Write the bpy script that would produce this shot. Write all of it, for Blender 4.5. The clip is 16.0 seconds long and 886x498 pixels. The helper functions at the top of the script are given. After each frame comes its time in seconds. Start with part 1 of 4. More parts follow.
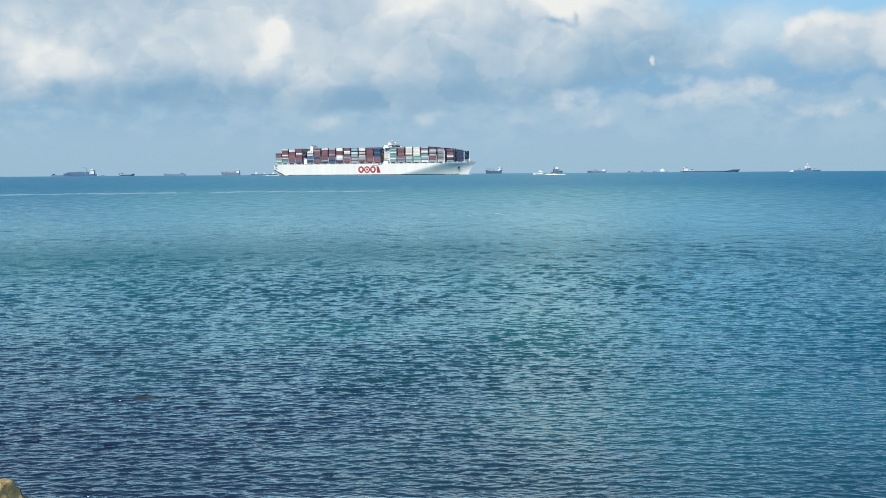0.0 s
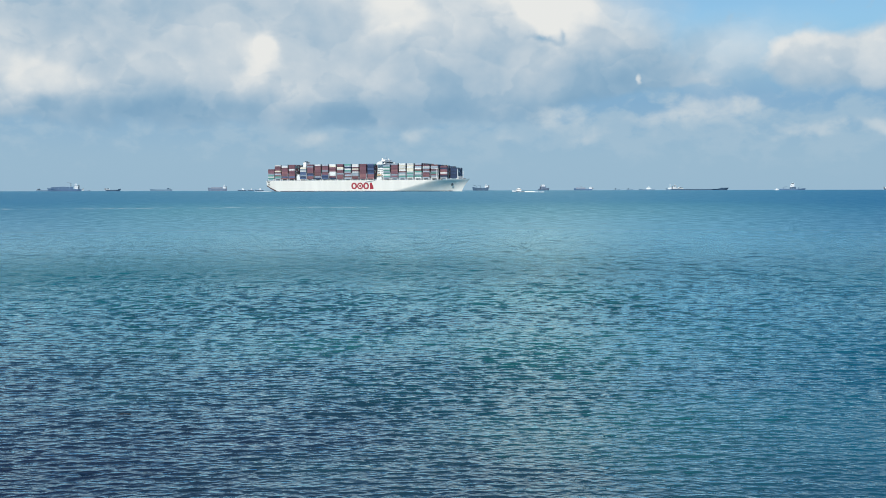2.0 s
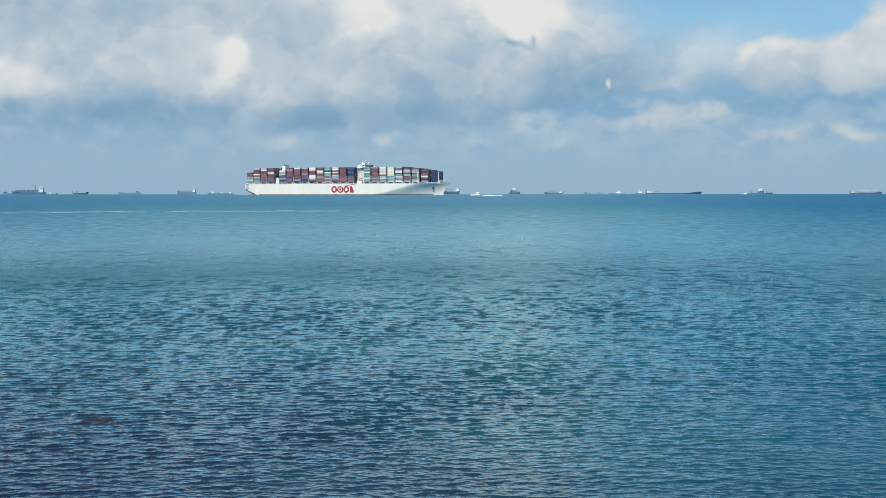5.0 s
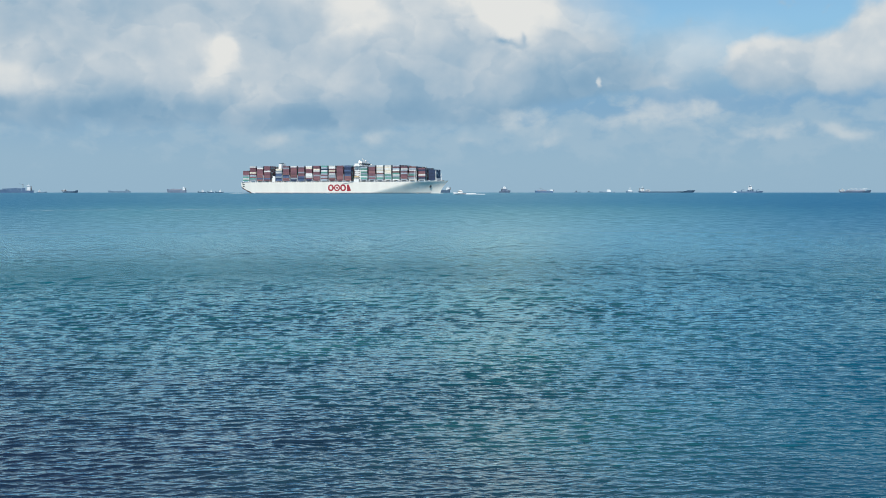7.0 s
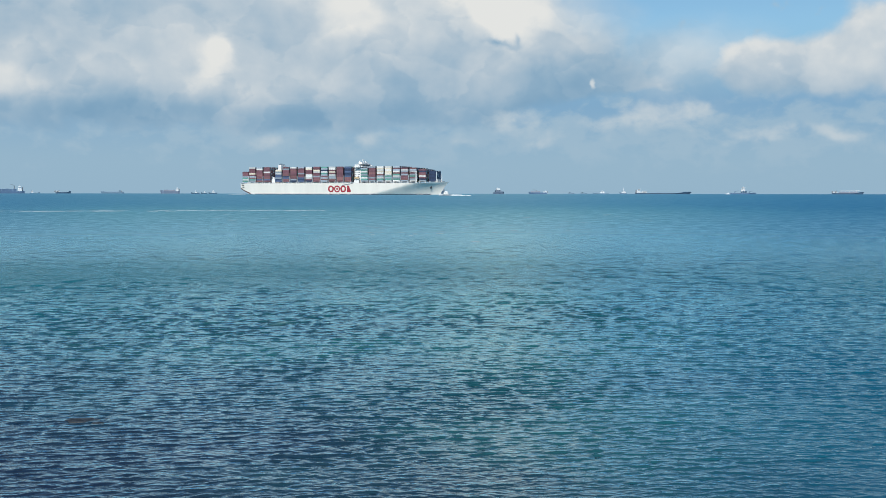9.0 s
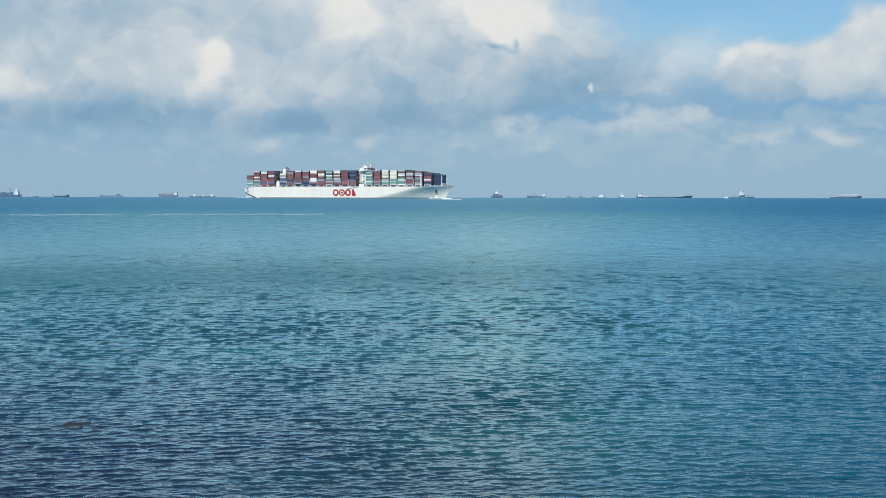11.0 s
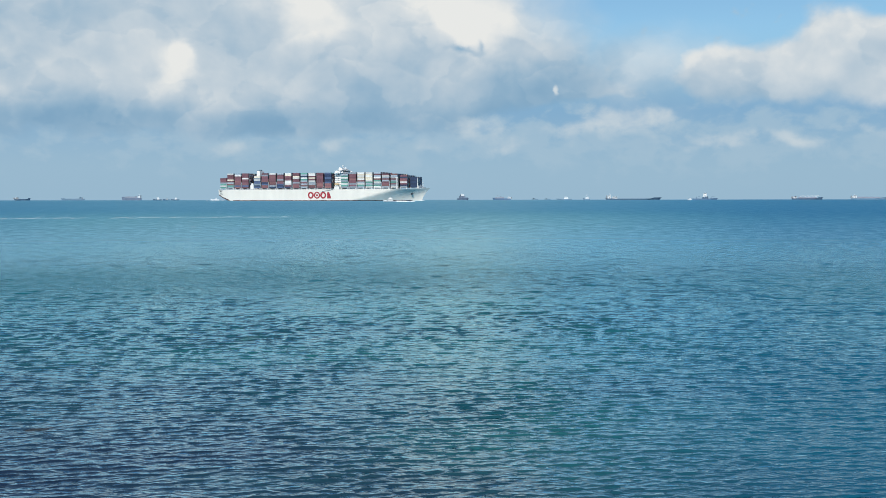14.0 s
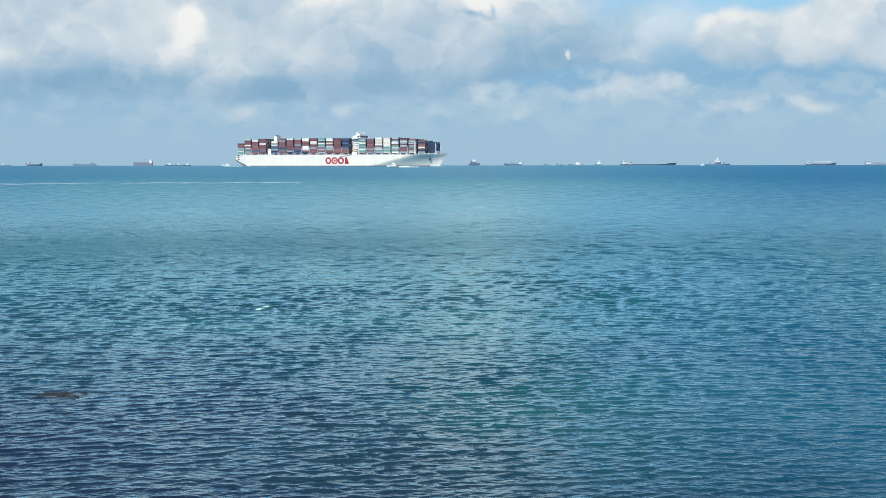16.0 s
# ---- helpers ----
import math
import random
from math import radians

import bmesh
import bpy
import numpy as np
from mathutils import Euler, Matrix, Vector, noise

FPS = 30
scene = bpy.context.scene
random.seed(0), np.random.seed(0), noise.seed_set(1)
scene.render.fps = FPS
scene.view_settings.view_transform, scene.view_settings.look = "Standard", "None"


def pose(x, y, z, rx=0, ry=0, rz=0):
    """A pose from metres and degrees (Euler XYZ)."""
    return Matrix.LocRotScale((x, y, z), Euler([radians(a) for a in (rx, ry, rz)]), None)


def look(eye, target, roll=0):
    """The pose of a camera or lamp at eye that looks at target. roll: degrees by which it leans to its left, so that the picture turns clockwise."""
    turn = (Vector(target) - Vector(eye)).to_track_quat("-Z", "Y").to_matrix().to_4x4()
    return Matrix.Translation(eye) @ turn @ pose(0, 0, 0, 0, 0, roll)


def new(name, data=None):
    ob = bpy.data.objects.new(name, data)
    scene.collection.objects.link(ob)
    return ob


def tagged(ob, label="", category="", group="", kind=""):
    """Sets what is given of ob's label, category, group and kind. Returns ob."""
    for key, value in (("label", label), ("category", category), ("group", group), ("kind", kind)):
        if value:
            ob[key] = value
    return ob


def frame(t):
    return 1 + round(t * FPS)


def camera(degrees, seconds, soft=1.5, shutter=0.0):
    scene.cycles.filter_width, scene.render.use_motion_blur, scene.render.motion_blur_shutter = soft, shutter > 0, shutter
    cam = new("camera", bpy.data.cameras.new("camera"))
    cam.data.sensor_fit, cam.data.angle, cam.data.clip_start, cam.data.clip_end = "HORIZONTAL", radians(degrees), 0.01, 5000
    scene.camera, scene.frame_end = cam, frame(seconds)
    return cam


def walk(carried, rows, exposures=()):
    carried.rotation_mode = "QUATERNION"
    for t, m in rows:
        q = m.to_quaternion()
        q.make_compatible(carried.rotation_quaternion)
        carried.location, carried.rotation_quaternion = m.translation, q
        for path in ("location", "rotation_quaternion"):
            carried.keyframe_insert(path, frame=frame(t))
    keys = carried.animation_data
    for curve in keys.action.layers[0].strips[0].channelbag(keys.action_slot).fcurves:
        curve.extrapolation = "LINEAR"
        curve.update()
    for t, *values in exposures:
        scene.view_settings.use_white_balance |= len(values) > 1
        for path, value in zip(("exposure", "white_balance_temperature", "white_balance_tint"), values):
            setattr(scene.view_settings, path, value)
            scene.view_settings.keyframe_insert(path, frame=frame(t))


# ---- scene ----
# ---------------------------------------------------------------- camera
EYE_HEIGHT = 2.2
cam = camera(46.0, 16.0, soft=0.9)


def aim(yaw, pitch, roll):
    """A pose at the watcher's eye: degrees to the right of the y axis, degrees up, and lean."""
    a, e = radians(yaw), radians(pitch)
    eye = Vector((0, 0, EYE_HEIGHT))
    way = Vector((math.sin(a) * math.cos(e), math.cos(a) * math.cos(e), math.sin(e)))
    return look(eye, eye + way * 100, roll)


VIEW = [(0, -6.246, -4.149, -0.391), (0.5, -6.315, -4.101, -0.336), (1, -6.241, -4.044, -0.357),
        (1.5, -5.728, -3.184, -0.187), (2, -5.507, -3.234, -0.106), (2.5, -4.548, -2.810, -0.112),
        (3, -4.318, -2.758, -0.095), (3.5, -4.115, -2.839, -0.112), (4, -4.181, -3.019, -0.084),
        (4.2, -4.17, -3.015, -0.07), (6.3, -3.42, -3.075, 0.01), (6.5, -3.414, -3.064, 0.02),
        (7, -3.39, -3.122, -0.004), (7.5, -3.383, -3.215, -0.004), (8, -3.157, -3.157, 0.019),
        (8.5, -3.264, -3.059, 0.043), (8.7, -3.1, -3.065, 0.05), (10.8, -2.95, -2.865, 0.09),
        (11, -2.957, -2.848, 0.095), (11.5, -3.215, -2.439, 0.033), (12, -3.304, -2.319, 0.004),
        (12.5, -2.877, -2.258, 0.005), (13, -2.513, -2.414, 0.007), (13.5, -2.824, -2.835, -0.019),
        (14, -1.095, -2.721, -0.069), (14.5, -0.681, -3.307, -0.15), (15, -0.83, -4.424, -0.017),
        (15.5, -1.467, -4.381, -0.076), (16, -1.711, -4.606, -0.048)]
walk(cam, [(t, aim(y, p, r)) for t, y, p, r in VIEW],
     exposures=[(0, 0.09), (1, 0.03), (1.5, 0.0), (2, 0.0), (3, -0.07), (8.5, -0.07), (11.5, -0.05), (12.5, -0.10), (13.5, -0.11), (14, 0.0), (14.5, 0.0), (15, -0.03), (15.5, 0.11), (16, 0.13)])

# ---------------------------------------------------------------- sun, sky and clouds
SUN_AZIMUTH, SUN_ELEVATION = -168.0, 38.0


class Nodes:
    """Short spelling for node trees."""

    def __init__(self, tree):
        self.tree = tree

    def put(self, socket, value):
        if isinstance(value, bpy.types.NodeSocket):
            self.tree.links.new(value, socket)
        elif value is not None:
            socket.default_value = value

    def add(self, kind, **inputs):
        node = self.tree.nodes.new(kind)
        for key, value in inputs.items():
            self.put(node.inputs[key], value)
        return node

    def math(self, op, a, b=0.0, c=0.0):
        node = self.tree.nodes.new("ShaderNodeMath")
        node.operation = op
        for k, value in enumerate((a, b, c)):
            self.put(node.inputs[k], value)
        return node.outputs[0]

    def ramp(self, value, low, high, out_low=0.0, out_high=1.0):
        node = self.tree.nodes.new("ShaderNodeMapRange")
        node.interpolation_type = "SMOOTHSTEP"
        for k, v in enumerate((value, low, high, out_low, out_high)):
            self.put(node.inputs[k], v)
        return node.outputs[0]

    def mix(self, fac, a, b, blend="MIX"):
        node = self.tree.nodes.new("ShaderNodeMix")
        node.data_type, node.blend_type = "RGBA", blend
        self.put(node.inputs[0], fac)
        for k, v in ((6, a), (7, b)):
            self.put(node.inputs[k], (*v, 1.0) if isinstance(v, tuple) and len(v) == 3 else v)
        return node.outputs[2]

    def xyz(self, x, y, z):
        return self.add("ShaderNodeCombineXYZ", X=x, Y=y, Z=z).outputs[0]

    def split(self, vector):
        return self.add("ShaderNodeSeparateXYZ", Vector=vector).outputs

    def noise(self, vector, scale, detail=4.0, rough=0.5, distortion=0.0):
        return self.add("ShaderNodeTexNoise", Vector=vector, Scale=scale, Detail=detail, Roughness=rough,
                        Distortion=distortion).outputs[0]

    def bell(self, a, e, a0, e0, wa, we, amount=1.0):
        """A soft round patch of sky about azimuth a0 and elevation e0, in degrees."""
        da = self.math("MULTIPLY", self.math("SUBTRACT", a, a0), 1 / wa)
        de = self.math("MULTIPLY", self.math("SUBTRACT", e, e0), 1 / we)
        d2 = self.math("MULTIPLY_ADD", da, da, self.math("MULTIPLY", de, de))
        return self.math("MULTIPLY", self.math("EXPONENT", self.math("MULTIPLY", d2, -1.0)), amount)

    def total(self, values):
        s = values[0]
        for v in values[1:]:
            s = self.math("ADD", s, v)
        return s


def build_sky():
    world = bpy.data.worlds.new("sky")
    scene.world = world
    world.use_nodes = True
    world.node_tree.nodes.clear()
    n = Nodes(world.node_tree)
    way = n.add("ShaderNodeTexCoord").outputs["Generated"]
    x, y, z = n.split(way)
    a0 = n.math("DEGREES", n.math("ARCTAN2", x, y))
    e0 = n.math("DEGREES", n.math("ARCSINE", z))
    # billows: the cloud edges are pushed about by two sizes of turbulence
    flat = n.xyz(n.math("MULTIPLY", a0, 0.1), n.math("MULTIPLY", e0, 0.115), 0.0)
    w1 = n.math("SUBTRACT", n.noise(flat, 3.2, 6, 0.50), 0.5)
    w2 = n.math("SUBTRACT", n.noise(n.xyz(n.math("MULTIPLY", e0, 0.115), n.math("MULTIPLY", a0, 0.1), 7.0), 3.2, 6, 0.50), 0.5)
    a = n.math("MULTIPLY_ADD", w1, 2.6, a0)
    e = n.math("MULTIPLY_ADD", w2, 1.8, e0)
    billow = n.math("SUBTRACT", n.noise(flat, 2.5, 8, 0.46, 0.15), 0.5)
    lee_side = n.noise(n.xyz(n.math("MULTIPLY_ADD", a0, 0.1, -0.06), n.math("MULTIPLY_ADD", e0, 0.115, 0.085), 0.0), 2.5, 8, 0.46, 0.15)
    relief = n.math("SUBTRACT", n.math("ADD", billow, 0.5), lee_side)
    veil = n.math("SUBTRACT", n.noise(n.xyz(n.math("MULTIPLY", a0, 0.06), n.math("MULTIPLY", e0, 0.10), 3.0), 2.2, 4, 0.45), 0.5)

    air = n.tree.nodes.new("ShaderNodeTexSky")
    air.sky_type, air.sun_disc = "NISHITA", False
    air.sun_elevation, air.sun_rotation = radians(SUN_ELEVATION), radians(SUN_AZIMUTH)
    air.air_density, air.dust_density, air.ozone_density = 1.0, 0.6, 1.5
    clear = n.mix(1.0, air.outputs[0], (0.076, 0.098, 0.106), "MULTIPLY")

    def bells(rows):
        return n.total([n.bell(a, e, *row) for row in rows])

    # the high deck over the strait: a scalloped lower edge, thinning out to open sky towards the upper right
    foot = n.ramp(a0, -3.0, 7.0, 3.35, 5.4)
    lift = n.math("SUBTRACT", n.math("MULTIPLY_ADD", w2, 2.4, e0), foot)
    rim = n.math("MULTIPLY_ADD", e0, 1.1, a)
    deck = n.math("MULTIPLY", n.ramp(lift, -0.22, 0.5), n.ramp(n.math("MULTIPLY_ADD", billow, -5.0, rim), 18.5, 13.0))
    bank = bells([(12.6, 6.5, 3.2, 1.5, 0.8), (17.6, 6.8, 3.6, 2.1, 1.0), (21.5, 7.2, 3.5, 2.4, 0.9)])
    bank = n.ramp(n.math("MULTIPLY_ADD", billow, 1.3, bank), 0.30, 0.72)
    veils = n.ramp(n.math("ADD", n.bell(a0, e0, 8.0, 6.4, 4.5, 2.4, 0.6), veil), 0.15, 0.75, 0.0, 0.75)
    mass = n.math("MAXIMUM", n.math("MAXIMUM", deck, bank), veils)
    above = n.ramp(e0, 11.0, 17.0)
    # cloud cover overhead, with an unseen patch added to brighten the mirrored sky
    scattered = n.ramp(n.math("ADD", n.math("ADD", n.math("MULTIPLY", billow, 0.8), veil), n.bell(a0, e0, 0.0, 15.0, 7.0, 6.0, 0.3)), 0.02, 0.3)
    mass = n.mix(above, n.xyz(mass, mass, mass), n.xyz(scattered, scattered, scattered))
    # sunlit heads; the last one, above the view, is added to brighten the sea's mirror
    lit = bells([(-15.0, 7.6, 0.7, 0.9, 0.28), (-15.6, 6.7, 0.8, 0.9, 0.22), (-16.4, 5.8, 0.9, 0.8, 0.22), (-14.4, 6.9, 1.6, 1.5, 0.08), (-26.6, 5.8, 2.2, 1.2, 0.36), (-27.8, 7.6, 1.6, 1.0, 0.18),
                 (-23.6, 5.3, 2.0, 0.8, 0.10), (-8.3, 9.9, 2.0, 1.2, 0.36), (-8.0, 8.7, 2.8, 0.9, 0.13), (-11.2, 10.6, 1.6, 0.8, 0.13),
                 (-0.4, 9.8, 1.3, 1.2, 0.30), (0.9, 8.3, 1.1, 1.3, 0.34), (2.8, 9.6, 2.0, 1.5, 0.20), (-2.6, 10.6, 1.6, 0.7, 0.18),
                 (-13.5, 6.6, 3.4, 2.0, 0.08), (-18.6, 7.6, 2.5, 1.6, 0.06), (0.5, 15.0, 5.0, 4.0, 0.30)])
    lit_right = bells([(12.3, 7.3, 2.0, 0.9, 0.10), (17.3, 8.4, 2.2, 0.9, 0.16), (18.6, 6.6, 1.6, 1.4, 0.14), (20.2, 8.5, 1.5, 1.0, 0.17)])
    lit = n.math("ADD", lit, lit_right)
    crisp = n.ramp(n.math("MULTIPLY_ADD", billow, 0.55, lit), 0.12, 0.30, 0.0, 0.13)
    lit = n.math("ADD", n.math("MULTIPLY", lit, 0.8), crisp)
    # shaded cloud bases
    dark = bells([(-24.6, 9.6, 3.5, 1.3, 0.20), (-20.5, 10.0, 2.0, 0.8, 0.10), (-5.0, 6.2, 2.6, 1.2, 0.10), (2.2, 6.3, 2.2, 1.3, 0.16),
                  (-18.5, 4.8, 2.6, 0.8, 0.08), (6.8, 6.2, 2.2, 1.6, 0.16), (-14.0, 4.3, 7.0, 0.7, 0.13), (-4.0, 4.2, 5.0, 0.7, 0.14), (-21.0, 4.2, 4.0, 0.5, 0.10), (14.0, 5.2, 3.2, 0.7, 0.15), (11.0, 5.6, 1.5, 0.9, 0.10)])
    base = n.math("MULTIPLY", n.math("EXPONENT", n.math("MULTIPLY", n.math("MAXIMUM", lift, 0.0), -0.5)), n.ramp(a0, 4.0, 10.0, 0.40, 0.06))
    v = n.math("SUBTRACT", n.math("SUBTRACT", n.math("ADD", lit, 0.64), dark), base)
    v = n.math("ADD", v, n.math("MULTIPLY_ADD", billow, 0.30, n.math("MULTIPLY", veil, 0.35)))
    v = n.math("MULTIPLY_ADD", relief, 0.6, v)
    # overlapping billows, each bright along its sunward rim and fading inward
    for seed, size, gain in ((15.0, 1.7, 0.08), (23.0, 2.9, 0.08)):
        lump = n.noise(n.xyz(n.math("MULTIPLY", a0, 0.1), n.math("MULTIPLY", e0, 0.13), seed), size, 7, 0.46, 0.25)
        rim_light = n.math("MULTIPLY", n.ramp(lump, 0.475, 0.52), n.ramp(lump, 0.50, 0.85, 1.0, 0.0))
        v = n.math("MULTIPLY_ADD", rim_light, gain, n.math("SUBTRACT", v, 0.5 * gain))
    # the row of small cumulus low over the horizon, paler heads on hazy bodies
    row = bells([(0.9, 3.75, 1.8, 0.55, 0.95), (2.3, 2.75, 0.9, 0.60, 0.85), (5.7, 3.6, 1.3, 0.65, 0.9), (7.9, 4.1, 1.4, 0.75, 1.25),
                 (10.3, 4.3, 1.6, 0.7, 1.0), (13.3, 3.05, 2.6, 0.45, 1.0), (17.6, 2.95, 1.8, 0.42, 0.9), (20.5, 3.4, 1.6, 0.5, 0.7),
                 (-12.4, 2.8, 1.1, 0.5, 0.75), (-7.4, 3.0, 1.9, 0.5, 0.75), (-24.3, 2.4, 1.0, 0.4, 0.6), (-2.0, 2.9, 1.2, 0.4, 0.55)])
    puffs = n.math("SUBTRACT", n.noise(n.xyz(n.math("MULTIPLY", a0, 0.1), n.math("MULTIPLY", e0, 0.15), 9.0), 6.5, 7, 0.52, 0.2), 0.5)
    row = n.math("MULTIPLY_ADD", puffs, 1.7, row)
    heads = n.ramp(row, 0.25, 1.5, 0.0, 0.85)
    bodies = n.math("MULTIPLY", n.ramp(n.math("MULTIPLY_ADD", puffs, 2.8, n.bell(a0, e0, 4.0, 3.1, 32.0, 1.6, 1.0)), 0.30, 0.95), 0.7)
    # a bright scrap alone in the blue gap
    speck = n.ramp(n.bell(n.math("MULTIPLY_ADD", puffs, 0.9, a0), n.math("MULTIPLY_ADD", billow, 1.2, e0), 5.15, 5.75, 0.20, 0.33), 0.25, 1.0, 0.0, 0.75)
    # a small torn scrap of dark cloud before the brightest head
    scrap = n.math("ADD", n.bell(a0, n.math("MULTIPLY_ADD", w1, 2.2, e0), 0.1, 8.1, 0.9, 0.2, 0.45), n.bell(n.math("MULTIPLY_ADD", w2, 1.5, a0), e0, 0.95, 8.3, 0.16, 0.35, 0.35))
    v = n.math("SUBTRACT", v, scrap)
    shade = n.tree.nodes.new("ShaderNodeValToRGB")
    shade.color_ramp.interpolation = "B_SPLINE"
    stops = [(0.06, (0.20, 0.365, 0.53)), (0.30, (0.285, 0.445, 0.59)), (0.52, (0.43, 0.545, 0.645)), (0.76, (0.62, 0.685, 0.73)), (1.0, (0.84, 0.84, 0.81))]
    shade.color_ramp.elements[0].position, shade.color_ramp.elements[1].position = stops[0][0], stops[-1][0]
    for pos, col in stops[1:-1]:
        shade.color_ramp.elements.new(pos)
    for el, (pos, col) in zip(shade.color_ramp.elements, stops):
        el.color = (*col, 1.0)
    n.put(shade.inputs[0], v)

    haze = n.mix(n.ramp(e0, 1.5, 5.5), (0.312, 0.476, 0.618), (0.215, 0.400, 0.60))
    colour = n.mix(n.ramp(e0, 9.5, 4.5, 0.0, 0.97), clear, haze)
    colour = n.mix(n.math("MULTIPLY", bodies, n.ramp(e0, 0.3, 2.2)), colour, (0.37, 0.52, 0.64))
    colour = n.mix(mass, colour, shade.outputs[0])
    colour = n.mix(n.math("MULTIPLY", heads, n.ramp(e0, 0.5, 2.5)), colour, (0.59, 0.665, 0.71))
    colour = n.mix(speck, colour, (0.74, 0.78, 0.79))
    back = n.add("ShaderNodeBackground", Color=colour, Strength=1.0)
    n.tree.links.new(back.outputs[0], n.add("ShaderNodeOutputWorld").inputs["Surface"])


build_sky()

sun = new("sun", bpy.data.lights.new("sun", "SUN"))
sun.data.energy, sun.data.angle, sun.data.color = 3.6, radians(0.6), (1.0, 0.95, 0.87)
_a, _e = radians(SUN_AZIMUTH), radians(SUN_ELEVATION)
sun.matrix_world = look((300 * math.sin(_a) * math.cos(_e), 300 * math.cos(_a) * math.cos(_e), 300 * math.sin(_e)), (0, 0, 0))


# ---------------------------------------------------------------- materials
def surface(name, colour, rough=0.5, metal=0.0, grain=4.0, stain=0.15, amount=0.2, bump=0.0, each=0.0, streak=False):
    """Paint, steel or stone: fine grain and larger stains over one colour, a little relief."""
    m = bpy.data.materials.new(name)
    m.use_nodes = True
    n = Nodes(m.node_tree)
    b = m.node_tree.nodes["Principled BSDF"]
    at = n.add("ShaderNodeTexCoord").outputs["Object"]
    big = at
    if streak:
        x, y, z = n.split(at)
        big = n.xyz(x, y, n.math("MULTIPLY", z, 0.12))
    fine, wide = n.noise(at, grain, 5, 0.6), n.noise(big, stain, 5, 0.6)
    v = n.math("ADD", n.math("MULTIPLY", fine, 0.5), wide)
    v = n.ramp(v, 0.45, 1.05, 1 - amount, 1 + amount)
    if each:
        v = n.math("MULTIPLY", v, n.ramp(n.add("ShaderNodeObjectInfo").outputs["Random"], 0, 1, 1 - each, 1 + each))
    c = n.mix(1.0, (*colour, 1.0), n.xyz(v, v, v), "MULTIPLY")
    n.put(b.inputs["Base Color"], c)
    n.put(b.inputs["Roughness"], n.ramp(wide, 0.3, 0.7, rough * 0.85, min(1, rough * 1.2)))
    b.inputs["Metallic"].default_value = metal
    if bump:
        n.put(b.inputs["Normal"], n.add("ShaderNodeBump", Height=fine, Strength=0.6, Distance=bump).outputs[0])
    return m


def container_paint(name, colour):
    """Painted corrugated steel with faded and rusty patches, each box a little different."""
    m = bpy.data.materials.new(name)
    m.use_nodes = True
    n = Nodes(m.node_tree)
    b = m.node_tree.nodes["Principled BSDF"]
    at = n.add("ShaderNodeTexCoord").outputs["Object"]
    info = n.add("ShaderNodeObjectInfo").outputs["Random"]
    isle = n.add("ShaderNodeNewGeometry").outputs["Random Per Island"]
    x, y, z = n.split(at)
    ribs = n.math("SINE", n.math("MULTIPLY", x, 22.0))
    wear = n.noise(n.xyz(x, n.math("ADD", y, n.math("MULTIPLY", info, 50.0)), z), 0.8, 6, 0.65)
    v = n.math("MULTIPLY", n.ramp(info, 0, 1, 0.78, 1.2), n.ramp(isle, 0, 1, 0.9, 1.1))
    v = n.math("MULTIPLY", v, n.ramp(wear, 0.3, 0.7, 0.85, 1.12))
    c = n.mix(1.0, (*colour, 1.0), n.xyz(v, v, v), "MULTIPLY")
    c = n.mix(n.ramp(wear, 0.62, 0.8, 0, 0.6), c, (0.16, 0.07, 0.04))
    n.put(b.inputs["Base Color"], c)
    b.inputs["Roughness"].default_value = 0.5
    n.put(b.inputs["Normal"], n.add("ShaderNodeBump", Height=ribs, Strength=0.5, Distance=0.03).outputs[0])
    return m


PAINT = {
    "M": container_paint("maroon_paint", (0.172, 0.076, 0.096)),
    "R": container_paint("rust_red_paint", (0.22, 0.105, 0.105)),
    "W": container_paint("white_paint", (0.64, 0.65, 0.64)),
    "C": container_paint("cream_paint", (0.66, 0.60, 0.48)),
    "G": container_paint("green_paint", (0.10, 0.28, 0.24)),
    "N": container_paint("navy_paint", (0.02, 0.04, 0.095)),
    "B": container_paint("blue_paint", (0.075, 0.115, 0.22)),
    "S": container_paint("grey_paint", (0.30, 0.36, 0.42)),
}
HULL_WHITE = surface("hull_white_paint", (0.75, 0.72, 0.66), 0.4, grain=0.8, stain=0.05, amount=0.07, streak=True)
HOUSE_WHITE = surface("house_white_paint", (0.80, 0.80, 0.79), 0.45, grain=1.2, stain=0.1, amount=0.06)
BOOT_RED = surface("boot_top_red_paint", (0.075, 0.032, 0.032), 0.55, grain=1.0, stain=0.08, amount=0.25)
MARK_RED = surface("mark_red_paint", (0.34, 0.025, 0.04), 0.45, grain=1.0, stain=0.2, amount=0.12)
STEEL_GREY = surface("grey_steel_paint", (0.22, 0.25, 0.28), 0.55, 0.2, grain=2.0, stain=0.3, amount=0.2)
BRIDGE_PALE = surface("pale_grey_steel_paint", (0.50, 0.53, 0.56), 0.55, grain=2.0, stain=0.3, amount=0.15)
DECK_GREEN = surface("deck_paint", (0.13, 0.10, 0.08), 0.7, grain=2.0, stain=0.2, amount=0.25)
DARK_STEEL = surface("dark_steel", (0.03, 0.035, 0.045), 0.5, 0.3, grain=2.0, stain=0.3, amount=0.2)
WINDOW_GLASS = surface("window_glass", (0.015, 0.025, 0.035), 0.06, grain=1.0, stain=0.2, amount=0.1)
BUFF = surface("buff_paint", (0.55, 0.38, 0.20), 0.5, grain=1.0, stain=0.2, amount=0.1)
# distance haze is mixed into these hull and cargo colours, bluing and paling them
HAZED_DARK = surface("hazed_dark_hull_paint", (0.055, 0.105, 0.17), 0.6, grain=0.5, stain=0.06, amount=0.2, streak=True)
